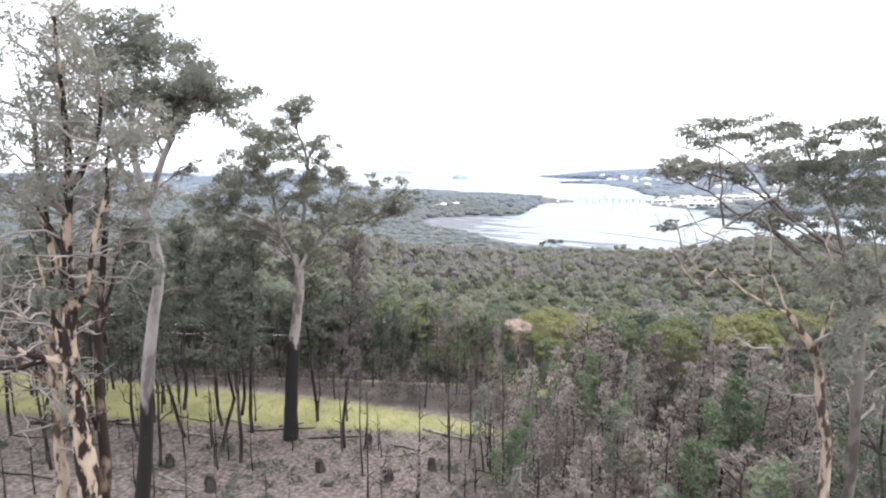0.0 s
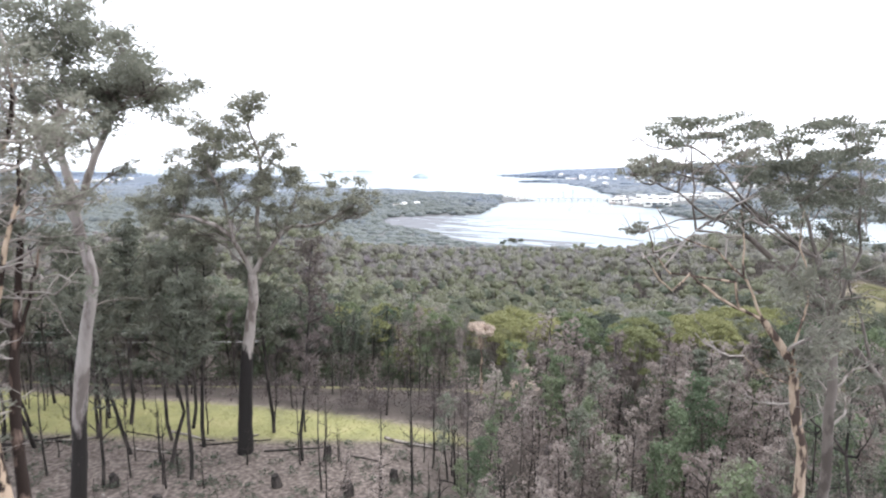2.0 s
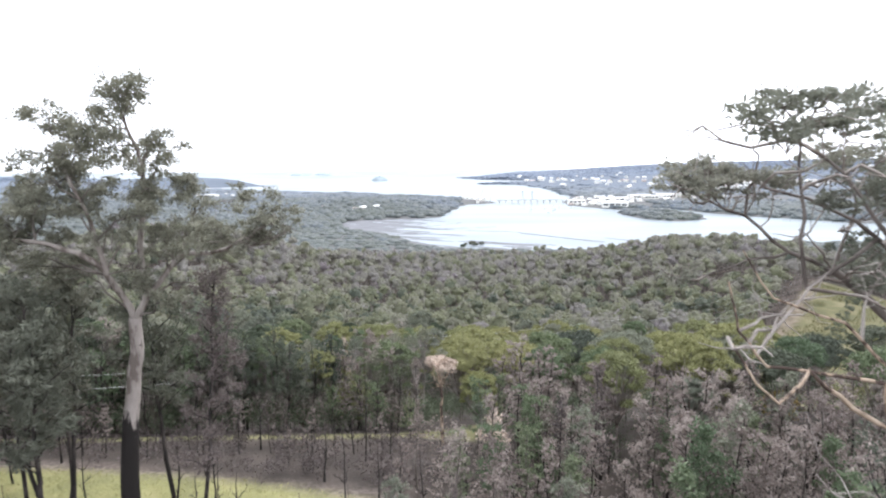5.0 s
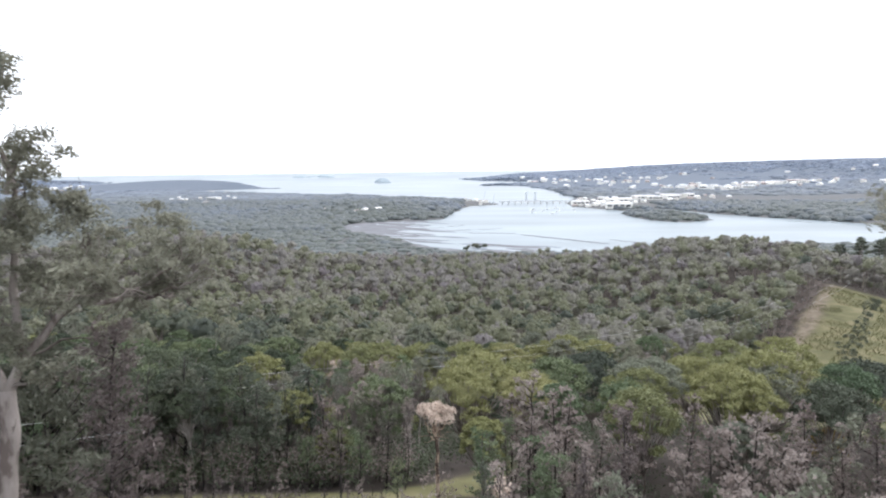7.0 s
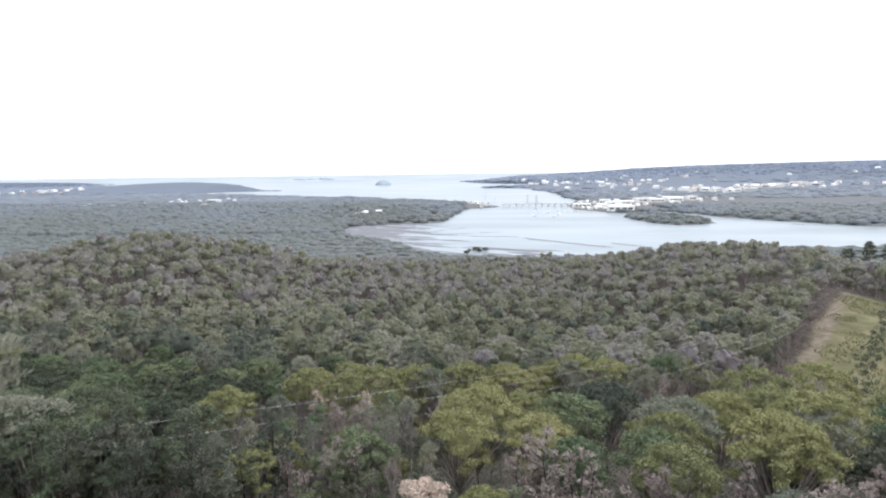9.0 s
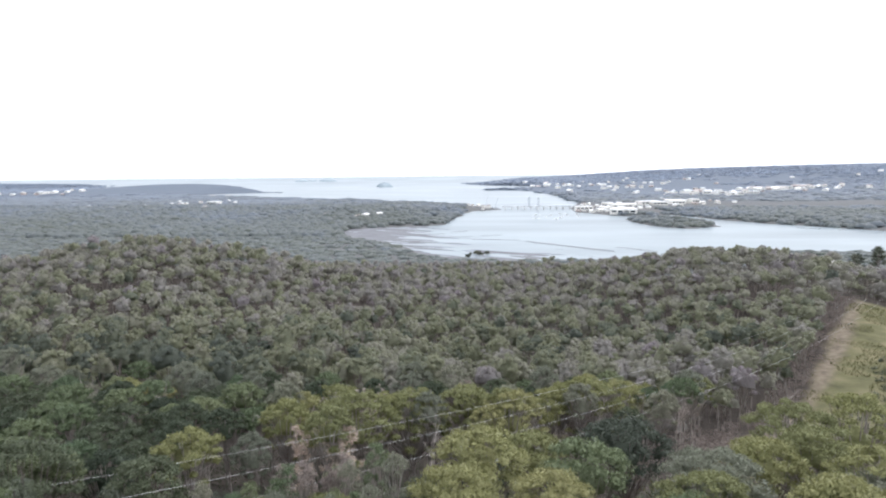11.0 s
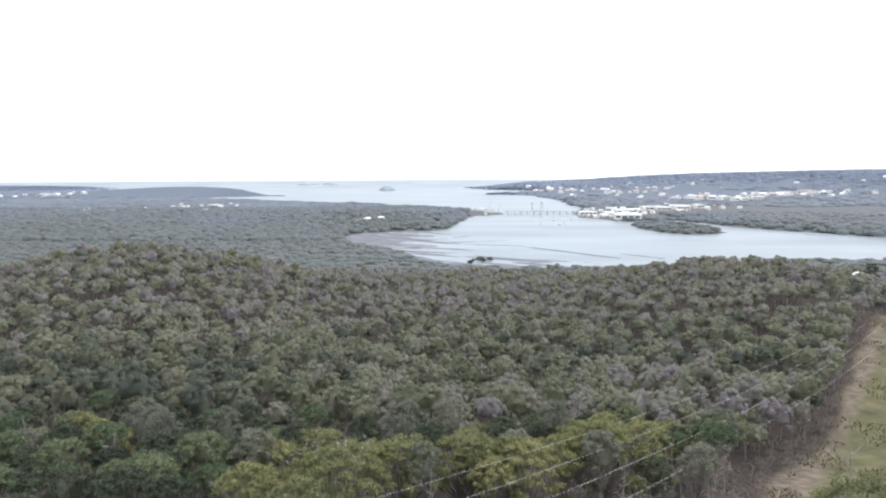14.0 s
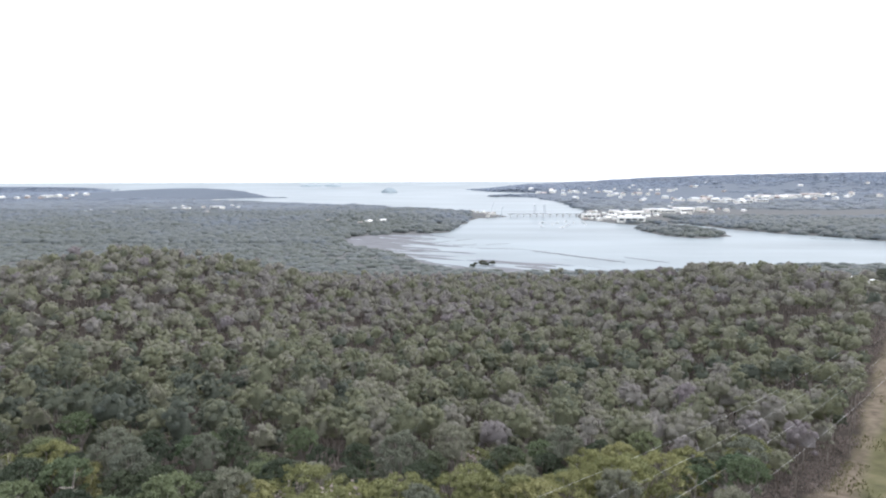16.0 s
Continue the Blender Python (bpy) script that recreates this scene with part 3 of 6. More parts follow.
def slope_tops(x, y):
    """How high the tips of the trees on the near slope reach; low under the wires."""
    if abs((x + 13) * 0.743 - (y - 73) * 0.669) < 6 and 66 < y < 115:
        return float(np.interp(y, [66, 80, 115], [-2.0, -6.0, -13.0]))
    if y < 50 and x > -5:
        return float(np.interp(x, [-5, 0, 4, 10, 40], [4.5, 4.8, 4.4, 2.4, 1.4]))
    if y < 64.5:
        return float(np.interp(x, [-44, -32, -11, -5, 3, 16, 30], [7.0, 6.0, 4.0, 2.2, 2.9, 2.5, 1.2]))
    if x > -2:
        return float(np.interp(y, [64, 72, 90, 108], [1.6, 1.6, -3.5, -8]))
    return float(np.interp(y, [64, 86, 108, 160], [5.0, -2.0, -6.5, -17])) - (2.5 if x > -12 and y < 86 else 0)


# -- the forest over the valley: nearest trees singly, the rest as one wood --
fx, fy = scatter(-420, 420, 62, 500, 5.5, 11)
keep = seen_zone(fx, fy) & (in_clearing(fx, fy) < 0.2) & ~((fy < 108) & (fx > -4) & (fx < 75))
u, v = clearing_uv(fx, fy)
keep &= ~((u > -35) & (u < 0) & (v > 12) & (v < 40)) & ~((u > 186) & (u < 201) & (v > 0) & (v < 50))
keep &= on_land(fx, fy) > 6
keep &= ~((fy > 395) & ((fx < -95) | (fx > 130)))
keep &= (fy < 260) | (np.random.default_rng(3).random(len(fx)) < 0.85)
fx, fy = fx[keep], fy[keep]
order = np.argsort(fy)
fx, fy = fx[order], fy[order]
rf = np.random.default_rng(21)
NEAR = 298
kinds = [("LEAF_GUM", LEAF_GUM), ("LEAF_DARK", LEAF_GULLY), ("LEAF_OLIVE", LEAF_OLIVE), ("LEAF_GREEN", LEAF_GREEN)]
labels = {"LEAF_GUM": "grey-green gum tree with a domed crown in the valley forest", "LEAF_DARK": "dark green gum tree with a dense crown in the valley forest",
          "LEAF_OLIVE": "yellow-olive gum tree with a broad crown in the valley forest", "LEAF_GREEN": "fresh green tree with a full crown in the valley forest"}
models = []
for k, (kn, mat) in enumerate(kinds * 2):
    w, lv = gum_crown(rf, rf.uniform(13, 16), rf.uniform(2.6, 3.5), 0.17, 30, 112, (0.26, 0.115), 5, (3, 5), rf.uniform(0.9, 1.4), flat=0.72, core=0.6, big=0.5, skirt=12, body=0.42)
    models.append(thing("gum_tree", labels[kn], "tree", "forest trees", w, lv, BARK_PALE, mat))
for k in range(2):
    w, tips = bare_tree(rf, rf.uniform(10, 12), 2.6, 0.15, 11)
    lv = sprays(rf, tips, np.full((len(tips), 3), 0.7), [9] * len(tips), 0.4, 0.18, 4)
    models.append(thing("scorched_tree", "scorched tree with dead pinkish-brown leaves in the forest", "tree", "forest trees", w, lv, BARK_GREY, LEAF_BROWN))
k = int((fy[:NEAR] < 118).sum())
shady = [models[q] for q in (1, 3, 5)]
spots = list(zip(fx[:k], fy[:k]))
place_copies(shady, [p for p in spots if p[0] < -15], rf, 0.85, 1.05, slope_tops)
place_copies([models[q] for q in (2, 4, 6, 0, 9)], [p for p in spots if p[0] >= -15], rf, 0.85, 1.05, slope_tops)
spots = list(zip(fx[k:NEAR], fy[k:NEAR]))
place_copies([copy_thing(models[q], Matrix()) for q in (1, 0, 2, 3, 4, 5, 7, 9)], [p for p in spots if p[0] < -5], rf, 0.75, 1.05)
place_copies([copy_thing(o, Matrix()) for o in models], [p for p in spots if p[0] >= -5], rf, 0.75, 1.05)


def wood_stuff(name, label, xs, ys_, templates, r, smin, smax, leaf_mat, bark, tints, smooth=True):
    """Many trees joined: one mesh for the leaves, one for the trunks."""
    LV, LT, WV, LF, WF, lo, wo = [], [], [], [], [], 0, 0
    zs = ground_z(xs, ys_)
    for x, y, z, tint in zip(xs, ys_, zs, tints):
        w, lv = templates[int(r.integers(len(templates)))]
        a, s = r.uniform(0, 6.28), r.uniform(smin, smax)
        R = np.array(((np.cos(a), -np.sin(a), 0), (np.sin(a), np.cos(a), 0), (0, 0, r.uniform(0.9, 1.06)))) * s
        V = lv[0] @ R.T + (x, y, z)
        LV.append(V)
        LT.append(np.full(len(V), tint))
        LF.append(lv[1] + lo)
        lo += len(V)
        if w is not None:
            V = w[0] @ R.T + (x, y, z)
            WV.append(V)
            WF.append(w[1] + wo)
            wo += len(V)
    ob = new(name)
    tagged(ob, label, "forest", kind="stuff")
    part("crowns", np_mesh("crowns", np.concatenate(LV), np.concatenate(LF), leaf_mat, smooth, attrs={"tint": np.concatenate(LT)}), ob)
    if WV:
        part("trunks", np_mesh("trunks", np.concatenate(WV), np.concatenate(WF), bark), ob)
    return ob


def tint_of(x, y, r):
    """Dry brown patches on the ridge tops, greener in the gully; rising with y, the tint also paints in haze."""
    t = 0.34 + 0.2 * sstep(190, 340, y) + 0.09 * wob(x, y, 31, 2.0) + r.normal(0, 0.17, len(x))
    t = t - 0.16 * sstep(10, -30, x) * sstep(250, 150, y)
    t = t + 0.17 * sstep(0.2, 0.8, wob(x, y, 47, 5.0)) + 0.22 * (r.random(len(x)) > 0.92)
    return np.clip(t, 0, 1)


def joined(tree):
    return join(tree[0]), tree[1]


tpl = [joined(gum_crown(rf, rf.uniform(13, 16), rf.uniform(2.2, 3.2), 0.16, 11, 24, (0.32, 0.15), 3, (3, 5), rf.uniform(1.0, 1.5), flat=0.78, big=0.8, skirt=4, core=0.7, body=0.64, loose=0.95)) for _ in range(12)]
m1 = (np.arange(len(fx)) >= NEAR) & (fy < 205)
wood_stuff("valley_forest", "mixed grey-green and olive gum forest filling the valley", fx[m1], fy[m1], tpl, rf, 0.68, 1.2, LEAF_FOREST, BARK_GREY, tint_of(fx[m1], fy[m1], rf), True)
tpl2 = [joined(gum_crown(rf, rf.uniform(13, 16), rf.uniform(2.2, 3.2), 0.15, 7, 10, (0.43, 0.21), 3, (3, 5), rf.uniform(0.95, 1.45), flat=0.76, big=0.88, skirt=2, core=0.74, body=0.68, loose=0.9)) for _ in range(12)]
m2 = (np.arange(len(fx)) >= NEAR) & (fy >= 205)
wood_stuff("ridge_forest", "brownish green gum forest covering the low ridges", fx[m2], fy[m2], tpl2, rf, 0.74, 1.06, LEAF_FOREST, BARK_GREY, tint_of(fx[m2], fy[m2], rf), True)


sub = [(None, gum_crown(rf, rf.uniform(6, 8.5), rf.uniform(2.8, 3.8), 0.1, 6, 10, (0.52, 0.26), 3, flat=0.5, big=1.0, skirt=1, core=0, body=0.62)[1]) for _ in range(6)]
pick = np.arange(NEAR, len(fx), 3)
ux, uy = fx[pick] + rf.uniform(2.2, 3.6, len(pick)), fy[pick] + rf.uniform(-2.2, 2.2, len(pick))
k = (in_clearing(ux, uy) + in_clearing(ux + 3, uy) + in_clearing(ux + 6, uy) < 0.1) & (uy > 135)
wood_stuff("forest_understorey", "lower leafy trees filling the gaps in the gum forest", ux[k], uy[k], sub, rf, 0.75, 1.3, LEAF_FOREST, BARK_GREY, np.clip(tint_of(ux[k], uy[k], rf) + 0.06, 0, 1), True)

def far_grove(r, rad, n, size, tall, sides, lift=0.35):
    """A handful of distant treetops standing close together."""
    parts = []
    for q in range(n):
        a, g = q * 2.4 + r.uniform(-0.4, 0.4), rad * np.sqrt((q + 0.3) / n)
        s = size * r.uniform(0.75, 1.25)
        parts.append(blob(r, (np.cos(a) * g, np.sin(a) * g, s * tall * (lift + r.uniform(-0.3, 0.3))), (s, s, s * tall), 3, sides, 0.12))
    return join(parts)


TOWN = [(330, 1290, 32, 40, 26), (380, 1400, 55, 60, 20), (90, 1440, 22, 28, 12), (560, 1560, 80, 50, 14), (860, 2020, 70, 90, 22), (1180, 2280, 110, 110, 26), (1420, 2420, 110, 100, 16), (800, 2700, 260, 330, 34),
        (520, 3000, 130, 260, 18), (1500, 3200, 500, 350, 14), (-640, 1750, 70, 100, 10), (-700, 1500, 120, 60, 6), (-1650, 2620, 130, 70, 18), (-2000, 2560, 150, 60, 12), (-560, 1290, 90, 40, 5), (-170, 1120, 60, 30, 4)]


def in_town(x, y):
    return sum(n / 22 * np.exp(-((x - cx) / sx / 1.3) ** 2 - ((y - cy + 30) / sy / 1.5) ** 2) for cx, cy, sx, sy, n in TOWN)


gx, gy = scatter(-1700, 1500, 500, 1600, 13.5, 31)
keep = seen_zone(gx, gy, 30) & (on_land(gx, gy) > 7) & ~((gx > 270) & (gy > 1200) & (gy < 1400) & (gx < 420)) & ~((gx > 45) & (gy > 1300))
gx, gy = gx[keep], gy[keep]
keep = rf.random(len(gx)) > 0.85 * np.clip(in_town(gx, gy), 0, 1)
gx, gy = gx[keep], gy[keep]
tpl3 = [(None, far_grove(rf, 7.5, 4, 5.8, 0.55, 6)) for _ in range(8)]
near_shore = gy < 820
wood_stuff("shoreline_scrub", "low grey-green trees and mangroves along the near shore", gx[near_shore], gy[near_shore], [(None, (v * (1, 1, 0.6), f)) for _, (v, f) in tpl3], rf, 0.6, 0.9, LEAF_FAR_HAZED, BARK_GREY, np.clip(0.08 + rf.normal(0, 0.1, near_shore.sum()), 0, 1), True)
gx, gy = gx[~near_shore], gy[~near_shore]
# tint grows with y, so the painted haze deepens inland
wood_stuff("shore_forest", "blue-grey forest on the low land round the bay, haze put into its colour", gx, gy, tpl3, rf, 0.8, 1.25, LEAF_FAR_HAZED, BARK_GREY, np.clip(np.interp(gy, [800, 1600], [0.14, 0.42]) + 0.13 * wob(gx, gy, 70, 1.0) + 0.08 * wob(gx, gy, 27, 3.0) + rf.normal(0, 0.05, len(gx)), 0, 1), True)
gx, gy = scatter(-3600, 3500, 1600, 4700, 44, 37)
keep = seen_zone(gx, gy, 60) & (on_land(gx, gy) > 10) & ~((gx < -740) & (gx > -1800) & (gy > 2560)) & (rf.random(len(gx)) > 0.97 * np.clip(1.6 * in_town(gx, gy), 0, 1))
gx, gy = gx[keep], gy[keep]
tpl4 = [(None, far_grove(rf, 24, 5, 16, 0.19, 5, 0.0)) for _ in range(8)]
left = gx < -350
# across the water the tint carries still more painted haze
wood_stuff("headland_forest", "blue-grey wooded headland across the water, haze put into its colour", gx[left], gy[left], [(None, (v * (1.25, 1.25, 0.4) - (0, 0, 0.6), f)) for _, (v, f) in tpl4], rf, 0.8, 1.25, LEAF_FAR_HAZED, BARK_GREY, np.clip(np.interp(gy[left], [1600, 3500], [0.42, 0.85]) + 0.07 * wob(gx[left], gy[left], 90, 1.0), 0, 1), True)
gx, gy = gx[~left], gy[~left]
wood_stuff("far_hills_forest", "blue-grey wooded far slopes across the water, haze put into their colour", gx, gy, tpl4, rf, 0.8, 1.25, LEAF_FAR_HAZED, BARK_GREY, np.clip(np.interp(gy, [1600, 3500], [0.42, 0.85]) + 0.07 * wob(gx, gy, 90, 1.0) + rf.normal(0, 0.03, len(gx)), 0, 1), True)

# -- the tall trees by the lookout --


def hero(name, label, base, trunk, radii, limbs, clumps, bark, leaf_mat, seed, leaf=(0.24, 0.075), density=60, fill=0, bare=0, twig=BARK_TWIG, limb_bark=None, flat=(0.6, 0.95), loose=0.32):
    """A large tree: trunk and limbs as crooked lines in plan metres, clumps as (x, y, z, radius) near the limb ends, fill more clumps along the limbs, bare dead branches."""
    r = np.random.default_rng(seed)
    ob = new(name)
    tagged(ob, label, "tree")
    base = np.array(base, float)
    ob.matrix_basis = Matrix.Translation(base)
    pts = [np.array(p, float) - base for p in trunk]
    dense, dr = [], []
    for a, b, ra, rb in zip(pts, pts[1:], radii, radii[1:]):
        seg = wander(r, a, b, 5, 0.03)
        dense += list(seg[:-1])
        dr += list(np.linspace(ra, rb, 5)[:-1])
    dense.append(pts[-1])
    dr.append(radii[-1])
    part("trunk", np_mesh("trunk", *tube(dense, np.array(dr) * (1 + r.normal(0, 0.03, len(dr))), 10), bark, True), ob)
    nodes = [(p, q) for p, q in zip(dense[len(dense) // 2:], dr[len(dr) // 2:])]
    for line, r0, r1 in limbs:
        line = [np.array(p, float) - base for p in line]
        ps = []
        for a, b in zip(line, line[1:]):
            ps += list(wander(r, a, b, 4, 0.07))[:-1]
        ps.append(line[-1])
        rr = np.linspace(r0, r1, len(ps))
        part("limb", np_mesh("limb", *tube(ps, rr, 7), limb_bark or bark, True), ob)
        nodes += list(zip(ps[len(ps) // 3:], rr[len(rr) // 3:]))
    twigs, C, S = [], [], []
    npos = np.array([p for p, _ in nodes])
    cl = [(np.array(c[:3]) - base, c[3]) for c in clumps]
    upper = npos[npos[:, 2] > np.quantile(npos[:, 2], 0.5)]
    for k in range(fill):
        p = upper[r.integers(len(upper))]
        cl.append((p + r.normal(0, 0.75, 3) * (1, 1, 0.7) + (0, 0, 0.4), r.uniform(0.35, 0.6)))
    for k in range(bare):
        p = npos[r.integers(len(npos))]
        d = r.normal(0, 1, 3)
        d[2] = abs(d[2]) * 0.4
        e = p + d / np.linalg.norm(d) * r.uniform(0.9, 2.2)
        q = wander(r, p, e, 6, 0.16)
        twigs.append(tube(q, np.linspace(0.035, 0.01, 6), 4))
        for j in range(3):
            e2 = q[r.integers(2, 6)] + r.normal(0, 0.35, 3)
            twigs.append(tube(wander(r, q[r.integers(2, 5)], e2, 4, 0.15), np.linspace(0.016, 0.005, 4), 3))
    for c, rad in cl:
        below = c - (0, 0, rad * 0.9)
        dist = np.linalg.norm(npos - below, axis=1) + 2.0 * np.clip(npos[:, 2] - below[2], 0, None)
        k = int(np.argmin(dist))
        b, br = nodes[k]
        r0 = min(br * 0.5, 0.06)
        p = wander(r, b, c, 6, 0.12, 0.04)
        twigs.append(tube(p, np.linspace(r0, 0.012, 6), 5))
        for q in range(8):
            e = c + r.normal(0, 0.6, 3) * rad
            twigs.append(tube(wander(r, p[r.integers(2, 6)], e, 4, 0.14), np.linspace(0.014, 0.005, 4), 3))
        for q in range(7):
            C.append(c + r.normal(0, 0.55, 3) * (rad, rad, rad * flat[1] * 0.8))
            s = rad * r.uniform(0.35, 0.65)
            S.append((s, s, s * r.uniform(*flat)))
    tagged(part("fine_branching", np_mesh("fine_branching", *join(twigs), twig, True), ob), kind="stuff")
    lv = sprays(r, C, S, [int(density * s[0] ** 2 / 0.3 + 14) for s in S], leaf[0], leaf[1], tufts=9, outward=0.3, low=0.9, loose=loose)
    part("crown", np_mesh("crown", *lv, leaf_mat), ob)
    return ob


def spread(r, pts, y, depth, rad):
    """Clumps (x, z) at about depth y, spread before and behind it."""
    return [(x, y + r.normal(0, depth), z, rad * r.uniform(0.8, 1.2)) for x, z in pts]


rh = np.random.default_rng(5)
# broad-crowned gum on the terrace, burnt at its foot
Y2 = 40.5
hero("gum_tree", "tall gum with a burnt black foot and open tufted crown", (-10.75, Y2, 0),
     [(-10.75, Y2, -0.4), (-10.6, Y2, 2.5), (-10.35, Y2, 6.3), (-9.85, Y2, 9.3), (-9.8, Y2, 11.0)], [0.5, 0.4, 0.34, 0.29, 0.26],
     [([(-9.8, Y2, 10.8), (-9.2, Y2, 12.0), (-8.0, Y2 + 0.5, 13.6), (-7.3, Y2 + 1, 15.6)], 0.18, 0.06),
      ([(-9.8, Y2, 10.8), (-10.6, Y2 - 0.6, 13.0), (-10.9, Y2 - 1, 15.4), (-11.8, Y2 - 1, 17.6)], 0.16, 0.05),
      ([(-9.3, Y2, 11.8), (-9.5, Y2 + 0.5, 15.0), (-9.2, Y2 + 0.4, 17.5), (-9.8, Y2, 20.0)], 0.15, 0.05),
      ([(-9.2, Y2, 17.2), (-8.6, Y2, 18.6), (-8.1, Y2, 18.9)], 0.09, 0.04),
      ([(-10.6, Y2 - 0.6, 13.2), (-12.2, Y2 - 1, 14.2), (-13.5, Y2 - 1.4, 14.6), (-15.0, Y2 - 1, 14.8)], 0.14, 0.06),
      ([(-8.0, Y2 + 0.5, 13.6), (-6.2, Y2 - 0.6, 13.9), (-4.6, Y2 - 2.0, 14.5), (-2.8, Y2 - 3.2, 15.4)], 0.12, 0.035),
      ([(-4.6, Y2 - 2.0, 14.5), (-3.8, Y2 - 2.6, 14.4), (-3.0, Y2 - 3.0, 14.8)], 0.06, 0.02)],
     spread(rh, [(-9.9, 21.0), (-9.1, 20.7), (-10.4, 20.3), (-12.7, 19.9), (-12.3, 19.2), (-12.2, 18.3), (-11.2, 18.5), (-10.5, 18.6), (-13.1, 17.4), (-8.0, 18.6), (-8.2, 17.6), (-7.4, 17.0)], Y2, 0.8, 1.0)
     + spread(rh, [(-13.8, 16.9), (-14.3, 16.0), (-13.0, 16.3), (-15.4, 15.3), (-12.0, 16.6), (-11.4, 15.9), (-8.5, 16.7), (-7.0, 16.1), (-9.6, 16.2)], Y2, 0.9, 1.05)
     + spread(rh, [(-4.6, 15.0), (-4.1, 14.7), (-3.4, 15.6), (-2.8, 15.9), (-2.5, 15.3), (-3.1, 14.9), (-5.5, 15.4), (-3.7, 15.1)], Y2 - 2.8, 0.5, 0.62)
     + spread(rh, [(-5.9, 16.1), (-7.1, 13.7), (-8.6, 13.9), (-6.9, 12.4), (-10.6, 14.2)], Y2 + 1, 0.6, 0.62)
     + spread(rh, [(-14.6, 13.9), (-13.6, 13.4), (-15.6, 14.4), (-12.7, 13.2), (-14.2, 14.6), (-13.2, 14.3), (-6.2, 14.6), (-7.4, 15.0), (-8.6, 15.6), (-9.9, 17.2), (-5.2, 14.2)], Y2 - 0.4, 0.9, 0.74)
     + spread(rh, [(-11.5, 13.6), (-9.4, 12.9), (-7.6, 12.2), (-12.6, 14.6), (-8.4, 14.8), (-10.2, 15.2), (-14.8, 15.9), (-13.4, 15.4)], Y2, 0.9, 0.75),
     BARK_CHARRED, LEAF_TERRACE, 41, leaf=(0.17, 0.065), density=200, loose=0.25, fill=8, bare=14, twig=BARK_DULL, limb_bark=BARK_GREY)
# smooth pale gum with a burnt foot
Y1 = 23.2
hero("gum_tree", "tall smooth pale gum with a charred lower trunk", (-9.6, Y1, 0),
     [(-9.75, Y1, -0.4), (-9.6, Y1, 5.4), (-8.95, Y1, 10.8), (-8.35, Y1, 13.9), (-8.75, Y1, 16.0)], [0.32, 0.26, 0.21, 0.17, 0.14],
     [([(-8.75, Y1, 15.9), (-8.0, Y1, 17.6), (-7.5, Y1 + 0.4, 19.2), (-6.9, Y1 + 0.5, 20.3)], 0.13, 0.05),
      ([(-8.75, Y1, 15.9), (-9.4, Y1 + 0.5, 18.5), (-9.2, Y1 + 0.8, 21.3)], 0.15, 0.05),
      ([(-8.6, Y1, 15.4), (-10.0, Y1 + 0.6, 17.5), (-10.6, Y1 + 1, 19.5)], 0.12, 0.05),
      ([(-7.6, Y1 + 0.3, 18.8), (-6.9, Y1, 19.2), (-6.3, Y1, 19.4)], 0.07, 0.03)],
     spread(rh, [(-9.0, 21.5), (-8.3, 21.7), (-10.2, 21.8), (-7.5, 21.0), (-7.1, 20.3), (-6.8, 19.9), (-6.2, 19.4), (-7.7, 20.1), (-8.8, 20.4), (-9.8, 20.6), (-10.5, 19.6), (-9.5, 19.4), (-8.5, 19.3), (-10.4, 18.3), (-9.3, 18.1), (-11.2, 20.9), (-8.9, 22.3), (-11.4, 18.9)], Y1 + 0.6, 0.9, 0.68)
     + spread(rh, [(-11.7, 21.9), (-10.8, 22.3), (-10.0, 22.5), (-9.3, 21.9), (-8.6, 21.4), (-8.1, 21.0), (-7.5, 20.6), (-8.9, 20.6), (-9.7, 20.9), (-10.5, 21.2), (-11.4, 20.8), (-8.0, 19.8), (-7.1, 20.0), (-8.6, 19.3), (-9.3, 19.8), (-10.2, 19.8), (-11.1, 19.5), (-7.4, 19.1), (-8.4, 18.4), (-9.3, 18.1)], Y1 + 0.6, 0.7, 0.62)
     + spread(rh, [(-7.6, 17.3), (-8.5, 16.4), (-10.2, 16.9)], Y1, 0.5, 0.5),
     BARK_TALLCHAR, LEAF_HERO, 42, leaf=(0.145, 0.055), density=190, fill=20, bare=8, twig=BARK_DULL, limb_bark=BARK_GREY)
